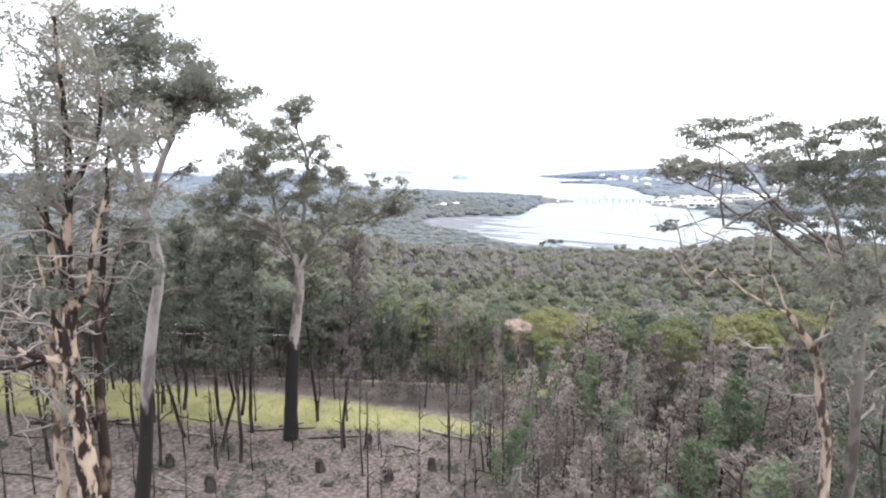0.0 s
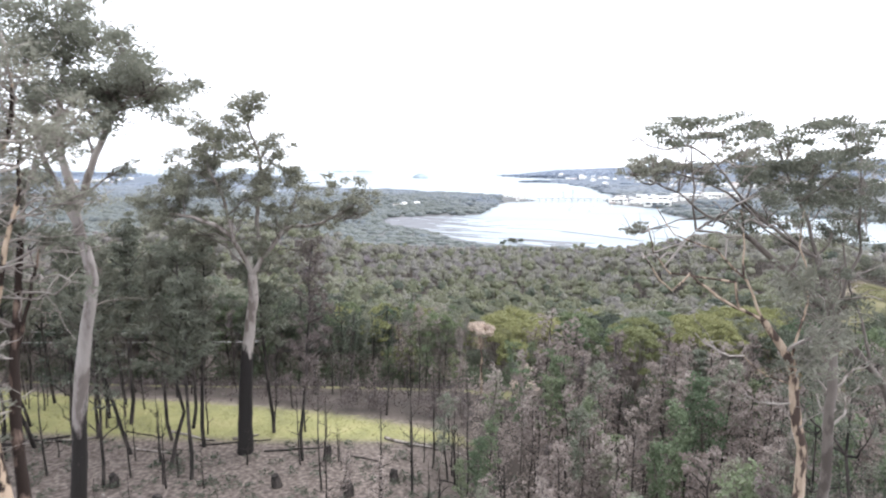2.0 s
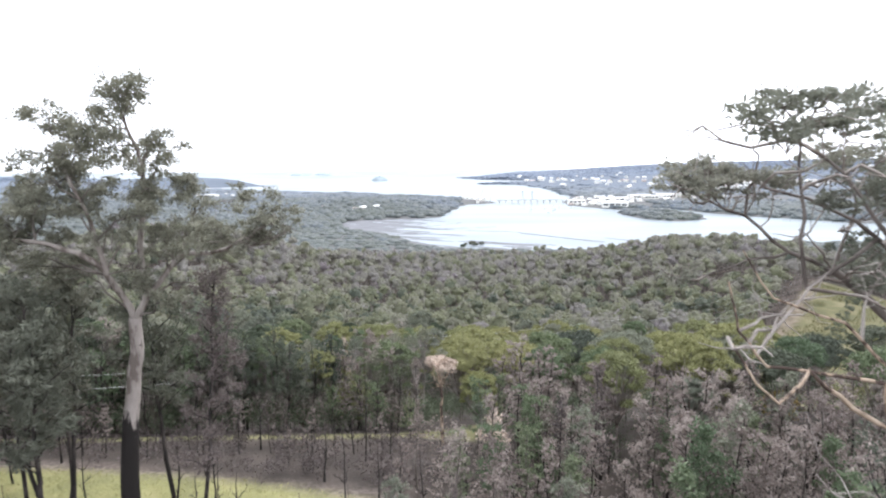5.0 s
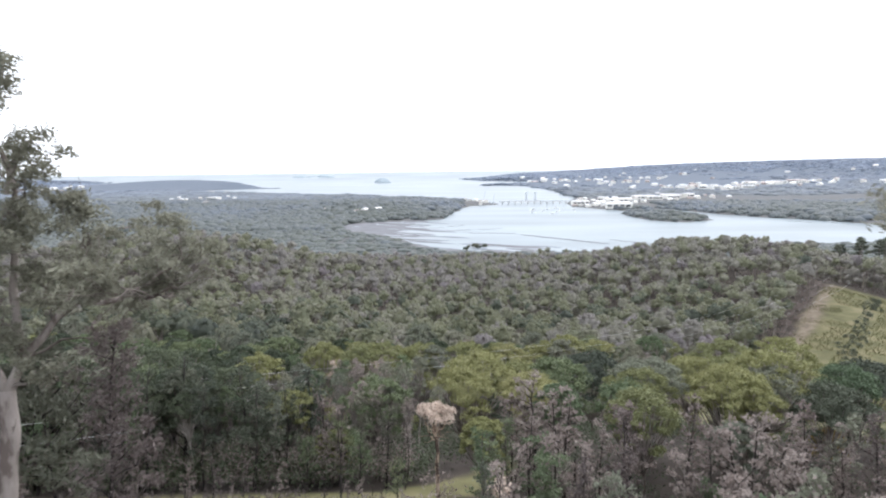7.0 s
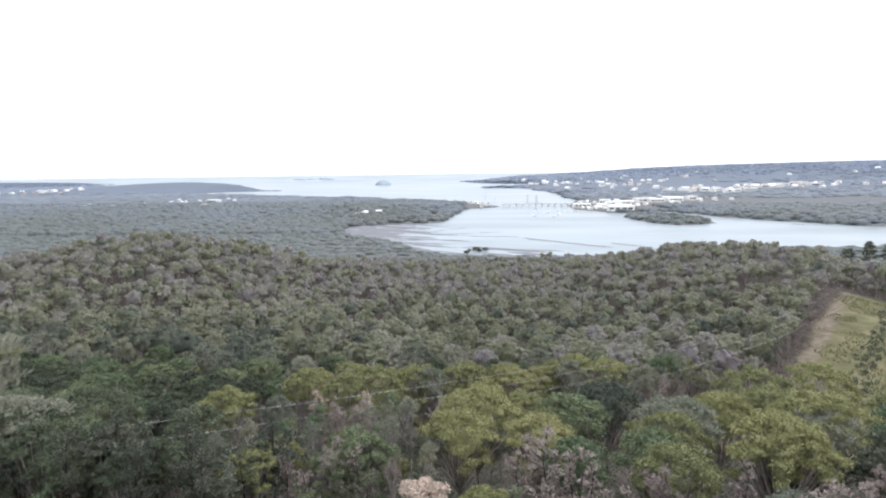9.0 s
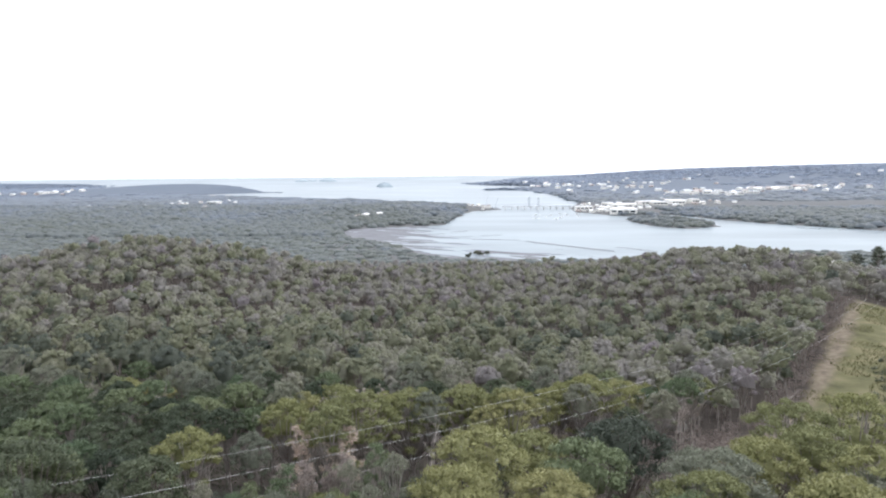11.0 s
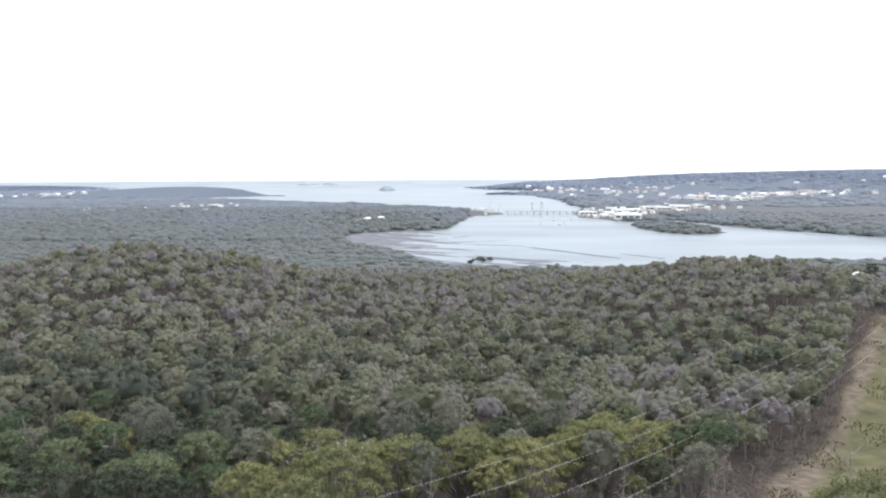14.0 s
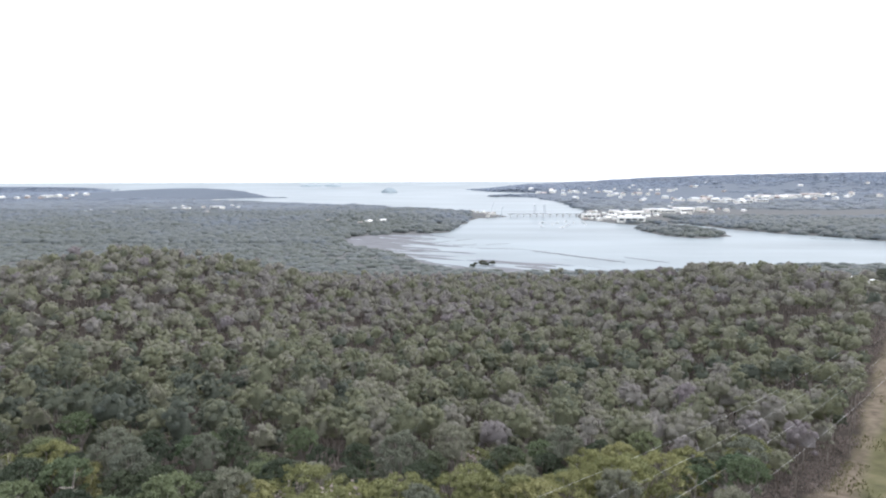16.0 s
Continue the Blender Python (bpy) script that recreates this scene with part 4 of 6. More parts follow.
# twin-stemmed gum shedding its bark in plates
Y0 = 17.0
hero("gum_tree", "gum shedding dark bark in plates over cream wood", (-6.75, Y0, 0),
     [(-6.6, Y0, -0.4), (-6.75, Y0, 8.8), (-6.95, Y0, 13.2), (-6.85, Y0, 15.6), (-6.6, Y0, 18.0), (-6.7, Y0, 20.6)], [0.36, 0.26, 0.18, 0.13, 0.08, 0.04],
     [([(-6.85, Y0, 11.6), (-7.5, Y0 + 0.3, 13.4), (-7.6, Y0 + 0.4, 15.6), (-7.9, Y0 + 0.6, 18.4)], 0.13, 0.05),
      ([(-6.9, Y0, 13.6), (-6.2, Y0 - 0.2, 14.8), (-5.7, Y0 - 0.3, 16.3), (-5.6, Y0, 17.8)], 0.075, 0.03),
      ([(-6.95, Y0, 12.6), (-7.7, Y0 - 0.5, 13.0), (-8.9, Y0 - 0.6, 13.9)], 0.09, 0.03),
      ([(-6.9, Y0, 12.9), (-8.0, Y0 - 0.5, 12.6), (-9.2, Y0 - 0.8, 12.9)], 0.08, 0.03),
      ([(-6.9, Y0, 15.2), (-7.5, Y0, 16.4), (-8.4, Y0, 16.9)], 0.07, 0.03),
      ([(-6.75, Y0, 16.6), (-6.2, Y0 + 0.4, 17.9), (-6.0, Y0 + 0.4, 19.2)], 0.08, 0.03)],
     spread(rh, [(-6.75, 19.8), (-7.3, 20.3), (-7.7, 18.9), (-6.2, 18.1), (-8.1, 17.0), (-6.6, 16.9), (-5.6, 18.1), (-8.3, 19.4), (-6.1, 19.6), (-8.2, 17.9), (-7.1, 17.9), (-7.2, 21.0), (-5.9, 16.7), (-8.9, 18.6)], Y0, 0.6, 0.5)
     + spread(rh, [(-8.0, 20.3), (-7.6, 20.5), (-7.2, 20.2), (-7.9, 19.7), (-7.3, 19.4), (-6.9, 19.2), (-8.1, 18.8), (-7.6, 18.5), (-7.1, 18.3), (-6.6, 18.1), (-8.2, 17.9), (-7.6, 17.7), (-6.2, 18.2), (-5.6, 17.9), (-8.4, 16.8), (-8.0, 16.6), (-8.4, 16.0), (-6.4, 17.0), (-7.0, 16.6), (-5.7, 16.9), (-5.2, 16.7), (-4.6, 16.7)], Y0 + 0.2, 0.5, 0.42)
     + spread(rh, [(-6.5, 12.4), (-6.9, 11.6)], Y0 - 0.4, 0.2, 0.35),
     BARK_PEEL, LEAF_HERO, 43, leaf=(0.115, 0.042), density=105, fill=26, bare=60)
hero("gum_tree", "thinner gum stem with dark flaking bark", (-6.5, Y0 + 0.6, 0),
     [(-6.85, Y0 + 0.6, -0.4), (-6.8, Y0 + 0.6, 9.0), (-6.76, Y0 + 0.7, 12.6), (-6.6, Y0 + 0.9, 15.0), (-6.3, Y0 + 0.9, 17.2)], [0.22, 0.15, 0.11, 0.08, 0.04],
     [([(-6.74, Y0 + 0.75, 13.2), (-6.4, Y0 + 0.9, 14.4), (-6.1, Y0 + 0.9, 15.6)], 0.05, 0.025)],
     spread(rh, [(-6.0, 15.8), (-6.2, 17.2), (-6.3, 16.2)], Y0 + 0.9, 0.4, 0.4), BARK_DARKPEEL, LEAF_HERO, 44, density=60, fill=2, bare=8)
hero("gum_tree", "short broken gum stem with cream wood and bare dead limbs", (-7.85, Y0 + 0.5, 0),
     [(-7.9, Y0 + 0.5, -0.4), (-7.85, Y0 + 0.5, 9.3), (-7.8, Y0 + 0.5, 11.3), (-7.85, Y0 + 0.5, 13.2)], [0.2, 0.15, 0.13, 0.1],
     [([(-7.85, Y0 + 0.5, 11.9), (-8.5, Y0 + 0.3, 12.5), (-9.2, Y0 + 0.2, 12.8), (-10.2, Y0, 13.6)], 0.07, 0.025),
      ([(-7.82, Y0 + 0.5, 12.6), (-8.3, Y0 + 0.6, 13.4), (-8.9, Y0 + 0.6, 13.7), (-9.8, Y0 + 0.7, 14.4)], 0.05, 0.015),
      ([(-7.8, Y0 + 0.5, 13.0), (-7.4, Y0 + 0.4, 13.3), (-7.1, Y0 + 0.3, 13.25)], 0.05, 0.03),
      ([(-7.85, Y0 + 0.5, 12.9), (-7.95, Y0 + 0.5, 14.6), (-8.3, Y0 + 0.5, 16.0)], 0.06, 0.02)],
     spread(rh, [(-7.5, 11.6), (-7.1, 11.3), (-7.7, 10.9)], Y0 + 0.3, 0.2, 0.3), BARK_CREAM, LEAF_HERO, 49, leaf=(0.11, 0.04), density=60, bare=34)
Y6 = 16.0
hero("gum_tree", "gum with thin drooping leafy branches high over the slope", (15.5, Y6, -5.5),
     [(15.5, Y6, -6), (15.4, Y6, 6), (15.0, Y6, 14), (14.3, Y6, 18.6)], [0.26, 0.2, 0.14, 0.07],
     [([(14.3, Y6, 18.6), (13.4, Y6, 19.8), (12.4, Y6, 20.1)], 0.05, 0.015), ([(14.6, Y6, 17.2), (13.4, Y6, 18.6), (12.2, Y6, 19.2)], 0.04, 0.012)],
     spread(rh, [(12.0, 19.4), (12.3, 20.2), (12.7, 19.2), (13.1, 20.7), (13.8, 20.0), (14.4, 19.6)], Y6, 0.4, 0.4), BARK_DULL, LEAF_HERO, 48, density=90, flat=(0.4, 0.6), leaf=(0.13, 0.045), twig=BARK_GREY)
# leaning gum with bare dead limbs
Y3 = 23.0
hero("gum_tree", "leaning peeling gum with long bare dead limbs", (12.9, Y3, -6.2),
     [(12.9, Y3, -6.6), (13.0, Y3, 4.0), (12.95, Y3, 9.1), (12.45, Y3, 11.7), (11.6, Y3, 12.9)], [0.24, 0.19, 0.15, 0.13, 0.1],
     [([(11.6, Y3, 12.9), (10.25, Y3, 13.6), (9.4, Y3 - 0.2, 14.3), (8.9, Y3 - 0.3, 13.8), (8.0, Y3 - 0.4, 14.9)], 0.051, 0.015),
      ([(10.9, Y3, 13.25), (10.75, Y3, 14.0), (9.9, Y3 + 0.2, 14.1), (9.0, Y3 + 0.3, 14.2), (8.5, Y3 + 0.3, 14.8), (8.35, Y3 + 0.4, 15.6)], 0.041, 0.015),
      ([(11.6, Y3, 12.9), (11.2, Y3 + 0.3, 14.0), (10.3, Y3 + 0.4, 14.9), (9.15, Y3 + 0.5, 15.3), (8.6, Y3 + 0.5, 16.1)], 0.041, 0.011),
      ([(12.45, Y3, 11.7), (12.9, Y3 + 0.2, 13.4), (12.6, Y3 + 0.3, 15.0), (12.8, Y3 + 0.4, 16.4)], 0.041, 0.015),
      ([(11.1, Y3 + 0.3, 14.1), (11.1, Y3 + 0.5, 15.4), (10.8, Y3 + 0.4, 16.2)], 0.034, 0.011),
      ([(12.6, Y3, 11.0), (11.6, Y3 - 0.4, 11.4), (10.9, Y3 - 0.5, 12.0)], 0.034, 0.009)],
     spread(rh, [(12.9, 13.0), (12.5, 14.0), (13.3, 14.2), (12.8, 12.0), (13.5, 12.6)], Y3, 0.5, 0.6), BARK_CREAM, LEAF_HERO, 45, density=70, bare=14)
# flat-topped gum behind it
Y4 = 23.8
hero("gum_tree", "grey-barked gum with flat-topped umbrella foliage", (14.2, Y4, -6.5),
     [(14.1, Y4, -6.9), (14.15, Y4, 4.0), (14.1, Y4, 9.1), (14.0, Y4, 12.2), (13.4, Y4, 14.6)], [0.22, 0.18, 0.15, 0.13, 0.1],
     [([(13.4, Y4, 14.6), (12.2, Y4, 15.4), (11.2, Y4 + 0.3, 16.2), (10.0, Y4 + 0.4, 16.9), (9.2, Y4 + 0.4, 17.1)], 0.050, 0.021),
      ([(12.0, Y4, 15.5), (10.9, Y4, 16.6), (10.0, Y4, 17.6)], 0.050, 0.021),
      ([(13.4, Y4, 14.6), (13.0, Y4 + 0.5, 16.2), (12.3, Y4 + 0.5, 17.8)], 0.062, 0.028),
      ([(14.0, Y4, 12.2), (14.6, Y4, 14.8), (14.4, Y4, 17.2)], 0.056, 0.021),
      ([(9.85, Y4, 15.4), (9.75, Y4, 16.6), (9.6, Y4, 17.8)], 0.037, 0.021),
      ([(11.2, Y4 + 0.3, 16.2), (10.3, Y4, 15.7), (9.85, Y4, 15.4)], 0.037, 0.035)],
     spread(rh, [(8.8, 18.1), (9.3, 18.5), (9.8, 18.6), (10.3, 18.3), (10.8, 18.1), (11.0, 17.0), (11.5, 17.2), (11.6, 18.2), (12.2, 18.5), (12.7, 18.4), (13.3, 18.4), (13.9, 18.1), (12.2, 17.3), (12.8, 17.4), (13.5, 17.2), (14.3, 17.7), (14.8, 18.3), (15.4, 18.0), (14.4, 16.5), (13.4, 16.3), (12.4, 16.6), (11.4, 16.4), (15.2, 16.8)], Y4, 0.7, 0.6)
     + spread(rh, [(13.9, 15.4), (14.6, 15.2), (15.2, 14.2), (14.4, 13.4), (13.6, 14.4)], Y4, 0.5, 0.5)
     + spread(rh, [(11.4, 15.6), (12.2, 15.8), (13.0, 15.2), (13.8, 16.2), (14.6, 16.4), (15.4, 15.8), (12.6, 17.0), (13.6, 17.2), (14.6, 17.6), (15.6, 17.2), (15.9, 14.8), (14.9, 13.4), (14.0, 12.4), (14.8, 11.8), (15.4, 12.6), (14.4, 10.8), (15.2, 10.2), (13.8, 11.2), (15.8, 11.2), (14.8, 9.4), (15.6, 9.0), (16.2, 10.2)], Y4 + 1.6, 0.8, 0.6), BARK_DULL, LEAF_HERO, 46, leaf=(0.14, 0.055), density=175, fill=5, bare=16, flat=(0.38, 0.52), twig=BARK_GREY)
Y5 = 26.8
hero("gum_tree", "grey gum with a low spreading umbrella crown", (20.0, Y5, -7),
     [(20.0, Y5, -7.4), (19.4, Y5, 4), (17.6, Y5, 9.6), (14.6, Y5, 13.2), (12.2, Y5, 15.2)], [0.2, 0.17, 0.14, 0.12, 0.08],
     [([(12.6, Y5, 14.9), (11.2, Y5, 15.6), (10.2, Y5, 16.4), (9.0, Y5, 16.9)], 0.056, 0.018), ([(12.2, Y5, 15.2), (12.6, Y5, 16.6), (12.2, Y5, 17.4)], 0.043, 0.021),
      ([(17.2, Y5, 10), (16.4, Y5 + 0.5, 13), (15.8, Y5 + 0.6, 15.5)], 0.062, 0.021), ([(11.2, Y5, 15.6), (10.2, Y5 - 0.3, 15.5), (8.9, Y5 - 0.5, 15.1)], 0.035, 0.012)],
     spread(rh, [(8.5, 17.05), (8.7, 17.25), (9.0, 17.35), (9.3, 17.4), (9.7, 17.4), (10.1, 17.35), (9.1, 17.05), (9.5, 17.1), (9.9, 17.0), (10.3, 17.1), (10.6, 17.3), (11.0, 17.2)], Y5, 0.45, 0.44)
     + spread(rh, [(8.5, 15.2), (8.9, 15.3)], Y5 - 0.5, 0.2, 0.34)
     + spread(rh, [(11.8, 17.5), (12.4, 17.7), (13.0, 17.4), (13.6, 16.8), (14.5, 16.6), (15.6, 16.2), (12.8, 16.5), (16.2, 15.4), (14.8, 15.0)], Y5, 0.6, 0.6),
     BARK_DULL, LEAF_HERO, 47, leaf=(0.12, 0.048), density=210, fill=4, bare=10, flat=(0.38, 0.52), loose=0.27, twig=BARK_GREY)

# -- smaller trees on the slope below the lookout --
rs = np.random.default_rng(9)
hill = []
for k, (kn, mat) in enumerate([("olive", LEAF_OLIVE), ("green", LEAF_GREEN), ("grey-green", LEAF_GUM), ("dark green", LEAF_DARK), ("olive", LEAF_OLIVE), ("grey-green", LEAF_GUM)]):
    w, lv = gum_crown(rs, rs.uniform(8.5, 10), rs.uniform(2.9, 3.6), 0.13, 26, 150, (0.24, 0.1), 5, (3, 5), rs.uniform(0.7, 1.1), core=0.45, big=0.62, skirt=10, body=0.45)
    hill.append(thing("hillside_tree", kn + " leafy tree with a broad low crown on the slope", "tree", "hillside trees", w, lv, BARK_GREY, mat))
edge_rng = np.random.default_rng(77)
spots = [(float(a), float(b)) for a, b in zip(edge_rng.uniform(-50, -7, 34), edge_rng.uniform(60, 68, 34))] + [(26.2, 68.5), (18.6, 69.5), (30.5, 71), (34, 68), (11.5, 74), (22.5, 75), (15, 80), (39, 74), (44, 79), (28, 80), (7.5, 82), (5.5, 73), (35, 86), (48, 88), (0.5, 80), (53, 82), (3, 90),
         (-2, 70), (12, 88), (9.5, 95), (-21, 65), (-27, 68), (-33, 66), (-38, 70), (-18, 76), (-25, 77), (-44, 66), (-5, 77), (-31, 78), (42, 66), (48, 70), (56, 74), (21, 90), (62, 90)]
place_copies([copy_thing(hill[q], Matrix()) for q in (3, 3)] + [copy_thing(models[q], Matrix()) for q in (1, 3, 5)], spots[:34], rs, 0.85, 1.1, slope_tops)
place_copies(hill, spots[34:], rs, 0.9, 1.1, slope_tops)
# rounded crowns standing out along the edge of the wood
for x, y, top, rad, mat, lab in ((-20.4, 72, 3.6, 3.7, LEAF_GULLY, "full rounded dark green tree with pale limbs"), (-1.0, 64.5, 3.2, 2.9, LEAF_GREEN, "soft rounded pale green tree"), (-3.6, 62, 0.4, 1.7, LEAF_OLIVE, "small yellow-olive bushy tree"),
                                 (12, 65, 2.4, 2.1, LEAF_GREEN, "small upright fresh green tree"), (18.7, 64.8, 2.1, 2.8, LEAF_OLIVE, "low yellow-olive tree with a domed crown"), (6.6, 60.5, 1.7, 1.7, LEAF_OLIVE, "small bright olive bushy tree"),
                                 (23.6, 62, 0.8, 2.0, LEAF_GUM, "grey-green tree with a rounded crown"), (-30, 71, 2.6, 3.4, LEAF_GULLY, "full dark green tree at the wood edge"),
                                 (-25.5, 64.5, 0.4, 2.4, LEAF_GULLY, "dark green tree at the wood edge"), (-14.5, 76, 0.6, 3.0, LEAF_GULLY, "dark tree in the gully head"), (35.7, 70.5, -3.6, 1.7, LEAF_GOLD, "small golden-orange bushy tree on the slope")):
    z = float(ground_z(x, y))
    w, lv = gum_crown(rs, top - z, rad, 0.15, 34, 160, (0.2, 0.085), 6, (3, 5), 1.15, 0.72, core=0.46, big=0.5, skirt=18, body=0.32)
    thing("rounded_tree", lab, "tree", "rounded trees", w, lv, BARK_GREY, mat).matrix_basis = pose(x, y, z)
# broad olive gums, and bare pale dead gums among the rest
olive = []
for k in range(3):
    w, lv = gum_crown(rs, 11, 4.6, 0.22, 40, 170, (0.22, 0.09), 6, (3, 5), 0.95, 0.62, core=0.5, big=0.37, skirt=14, body=0.26)
    olive.append(thing("olive_gum", "broad-crowned yellow-olive gum tree on the slope", "tree", "olive gums", w, lv, BARK_PALE, LEAF_OLIVE))
place_copies(olive, [(26.6, 68.5), (31.5, 72), (20, 72)], rs, 0.98, 1.04, lambda x, y: 2.2 if x > 20 else 1.2)
place_copies([copy_thing(o, Matrix()) for o in olive], [(-5, 106), (7.3, 117), (12.5, 113), (18.5, 119), (0.5, 113), (25, 122), (30, 126), (-10, 118), (37, 92), (46, 97)], rs, 0.95, 1.05, lambda x, y: float(np.interp(y, [90, 106, 117, 126], [-2, -5.8, -9.5, -12])))
bare_gums = []
for k in range(3):
    w, tips = bare_tree(rs, 13, 2.8, 0.17, 10)
    bare_gums.append(thing("bare_gum", "leafless pale dead gum standing in the forest", "tree", "bare gums", w, None, BARK_TWIG, None))
place_copies(bare_gums, [(-18.6, 86.5), (-13, 98), (3, 100), (-30, 112), (12, 135), (-20, 140), (30, 150), (-48, 130), (-6, 160), (44, 165), (-35, 170), (15, 185), (-60, 175), (60, 190)] + list(zip(rs.uniform(-75, 60, 26), rs.uniform(100, 215, 26))), rs, 0.85, 1.1, lambda x, y: float(np.interp(y, [62, 86, 108, 135, 160, 200], [4, -3.4, -7, -14, -21, -29])))
# dead pale tree standing over the scrub, and a pair of dead pink-leaved trees
dead_z = float(ground_z(3.5, 56.3))
t = tagged(new("dead_tree"), "dead tree with a pale pinkish crown of dry leaves", "tree", "dead trees")
t.matrix_basis = pose(3.5, 56.3, dead_z)
top = 4.3 - dead_z
part("trunk", np_mesh("trunk", *tube(wander(rs, (0.15, 0, -0.5), (0.1, 0, top - 2.3), 7, 0.03), np.linspace(0.13, 0.09, 7), 7), BARK_CREAM, True), t)
forks, tips = [], []
for k in range(9):
    a, g = k * 2.4, 0.35 + 0.6 * (k % 3) / 2
    tip = np.array((np.cos(a) * g, np.sin(a) * g, top - 0.45 - 0.3 * g + rs.normal(0, 0.1)))
    forks.append(tube(wander(rs, (0.1, 0, top - 2.35 + 0.5 * (k % 2)), tip, 6, 0.09, -0.08), np.linspace(0.055, 0.018, 6), 5))
    tips.append(tip)
for k in range(14):
    a = rs.uniform(0, 6.28)
    b = np.array((np.cos(a) * 0.3, np.sin(a) * 0.3, top - rs.uniform(1.6, 2.3)))
    forks.append(tube(wander(rs, b * (0.4, 0.4, 1), b + (np.cos(a) * 0.7, np.sin(a) * 0.7, rs.uniform(0.1, 0.5)), 5, 0.14), np.linspace(0.025, 0.008, 5), 4))
tagged(part("branching", np_mesh("branching", *join(forks), BARK_CREAM, True), t), kind="stuff")
tips = np.array(tips + [(-0.62, 0.1, top - 0.42), (-0.35, -0.2, top - 0.28), (0.6, 0, top - 0.5), (0.15, 0.3, top - 0.4)])
part("crown", np_mesh("crown", *shell(rs, tips, np.full((len(tips), 3), 0.42) * (1, 1, 0.8), [230] * len(tips), 0.15, 0.08, 1.0), LEAF_PINK), t)
for x, y, H, rad, lab in ((-4.7, 92.7, 11.5, 1.7, "dead tree with dry pink leaves"), (-8.2, 91.6, 11.5, 1.5, "dead tree with dry pink leaves"), (7.3, 50.5, 6.6, 1.1, "small dead tree with pale dry leaves")):
    w, tips = bare_tree(rs, H * 0.97, rad, 0.13, 12)
    hi = tips[tips[:, 2] > H * 0.6] if H < 10 else tips
    lv = sprays(rs, hi, np.full((len(hi), 3), 0.42), [55] * len(hi), 0.22, 0.1, 5, outward=0.4)
    t = thing("dead_tree", lab, "tree", "dead trees", w, lv, BARK_TWIG, LEAF_PINK)
    t.matrix_basis = pose(x, y, float(ground_z(x, y)))
# slender gums with bare pale stems where the slope falls away
slim = []
for k, (mat, lab) in enumerate(((LEAF_GUM, "slender gum with a bare pale stem and narrow grey-green crown"), (LEAF_BROWN, "slender gum with a bare pale stem and dry brown crown"), (LEAF_GREEN, "slender gum with a bare pale stem and narrow green crown"))):
    w, lv = gum_crown(rs, 12.5, 1.05, 0.12, 14, 80, (0.2, 0.08), 6, (3, 5), 3.4, 1.0, core=0, big=0.95, skirt=8, body=0.15)
    slim.append(thing("slender_gum", lab, "tree", "slender gums", w, lv, BARK_PALE, mat))
slim_at = [(x, y) for x, y in zip(rs.uniform(-16, 4, 48), rs.uniform(62, 78, 48)) if (x + 13) * 0.743 - (y - 73) * 0.669 > 4.5]
place_copies(slim, slim_at, rs, 0.85, 1.1, lambda x, y: float(np.interp(y, [66, 78, 92], [2.6, 0.4, -3.2])))
# thin grey trees with sparse twiggy crowns
twiggy = []
for k in range(3):
    w, tips = bare_tree(rs, rs.uniform(17, 19), 3.0, 0.15, 16)
    lv = sprays(rs, tips, np.full((len(tips), 3), 0.6), [34] * len(tips), 0.22, 0.07, 5)
    twiggy.append(thing("twiggy_gum", "thin grey gum with a sparse twiggy dark green crown", "tree", "twiggy gums", w, lv, BARK_BURNT if k else BARK_DULL, LEAF_DARK if k == 1 else LEAF_SHEOAK))
place_copies(twiggy, [(17.5, 25), (19.5, 29), (22, 27), (18.5, 33), (24, 34), (27, 31), (29, 40)], rs, 0.9, 1.1)
tw2 = []
for k in range(3):
    w, tips = bare_tree(rs, rs.uniform(12, 14), 2.2, 0.12, 14)
    tips = tips[tips[:, 2] > 5.2]
    lv = sprays(rs, tips, np.full((len(tips), 3), 0.55), [34] * len(tips), 0.22, 0.07, 5)
    tw2.append(thing("twiggy_gum", "burnt gum with sparse grey-green regrowth on the terrace", "tree", "terrace gums", w, lv, BARK_BURNT, [LEAF_SHEOAK, LEAF_DARK, LEAF_BROWN][k]))
place_copies(tw2, [(-17, 36), (-20, 39), (-23, 35), (-26, 40), (-15.5, 43.5), (-29, 37), (-33, 42), (-22, 45), (-28, 48), (-36, 47), (-33, 52), (-24, 52)], rs, 0.8, 1.1)

# -- she-oaks, saplings and burnt poles on the terrace --
sheoaks = []
for k in range(4):
    w, lv = column_tree(rs, rs.uniform(10, 13), 2.2, 0.13, 3600, (0.4, 0.075), 0.46, 20, 0.26)
    sheoaks.append(thing("sheoak_tree", "dark feathery she-oak on the terrace", "tree", "she-oaks", w, lv, BARK_BURNT, LEAF_SHEOAK))
place_copies(sheoaks, [(-12.5, 37), (-14.5, 38.5), (-9.9, 43.4), (-17.5, 40), (-21, 42), (-13.5, 41), (-24.5, 46), (-30, 43), (-19, 47), (-16, 42), (-20, 44), (-22.5, 48), (-26.5, 43.5), (-27, 50), (-32.5, 46), (-36, 50), (-24, 40.5), (-29, 39), (-34, 41), (-38, 45)], rs, 0.88, 1.16)
w, lv = column_tree(rs, 12.8, 1.5, 0.12, 4600, (0.22, 0.065), 0.34, 26, 0.3)
thing("scorched_tree", "thin scorched tree with dark purple-brown dead leaves on the terrace", "tree", "terrace gums", w, lv, BARK_BURNT, LEAF_SCORCH).matrix_basis = pose(-6.9, 39.5, float(ground_z(-6.9, 39.5)))

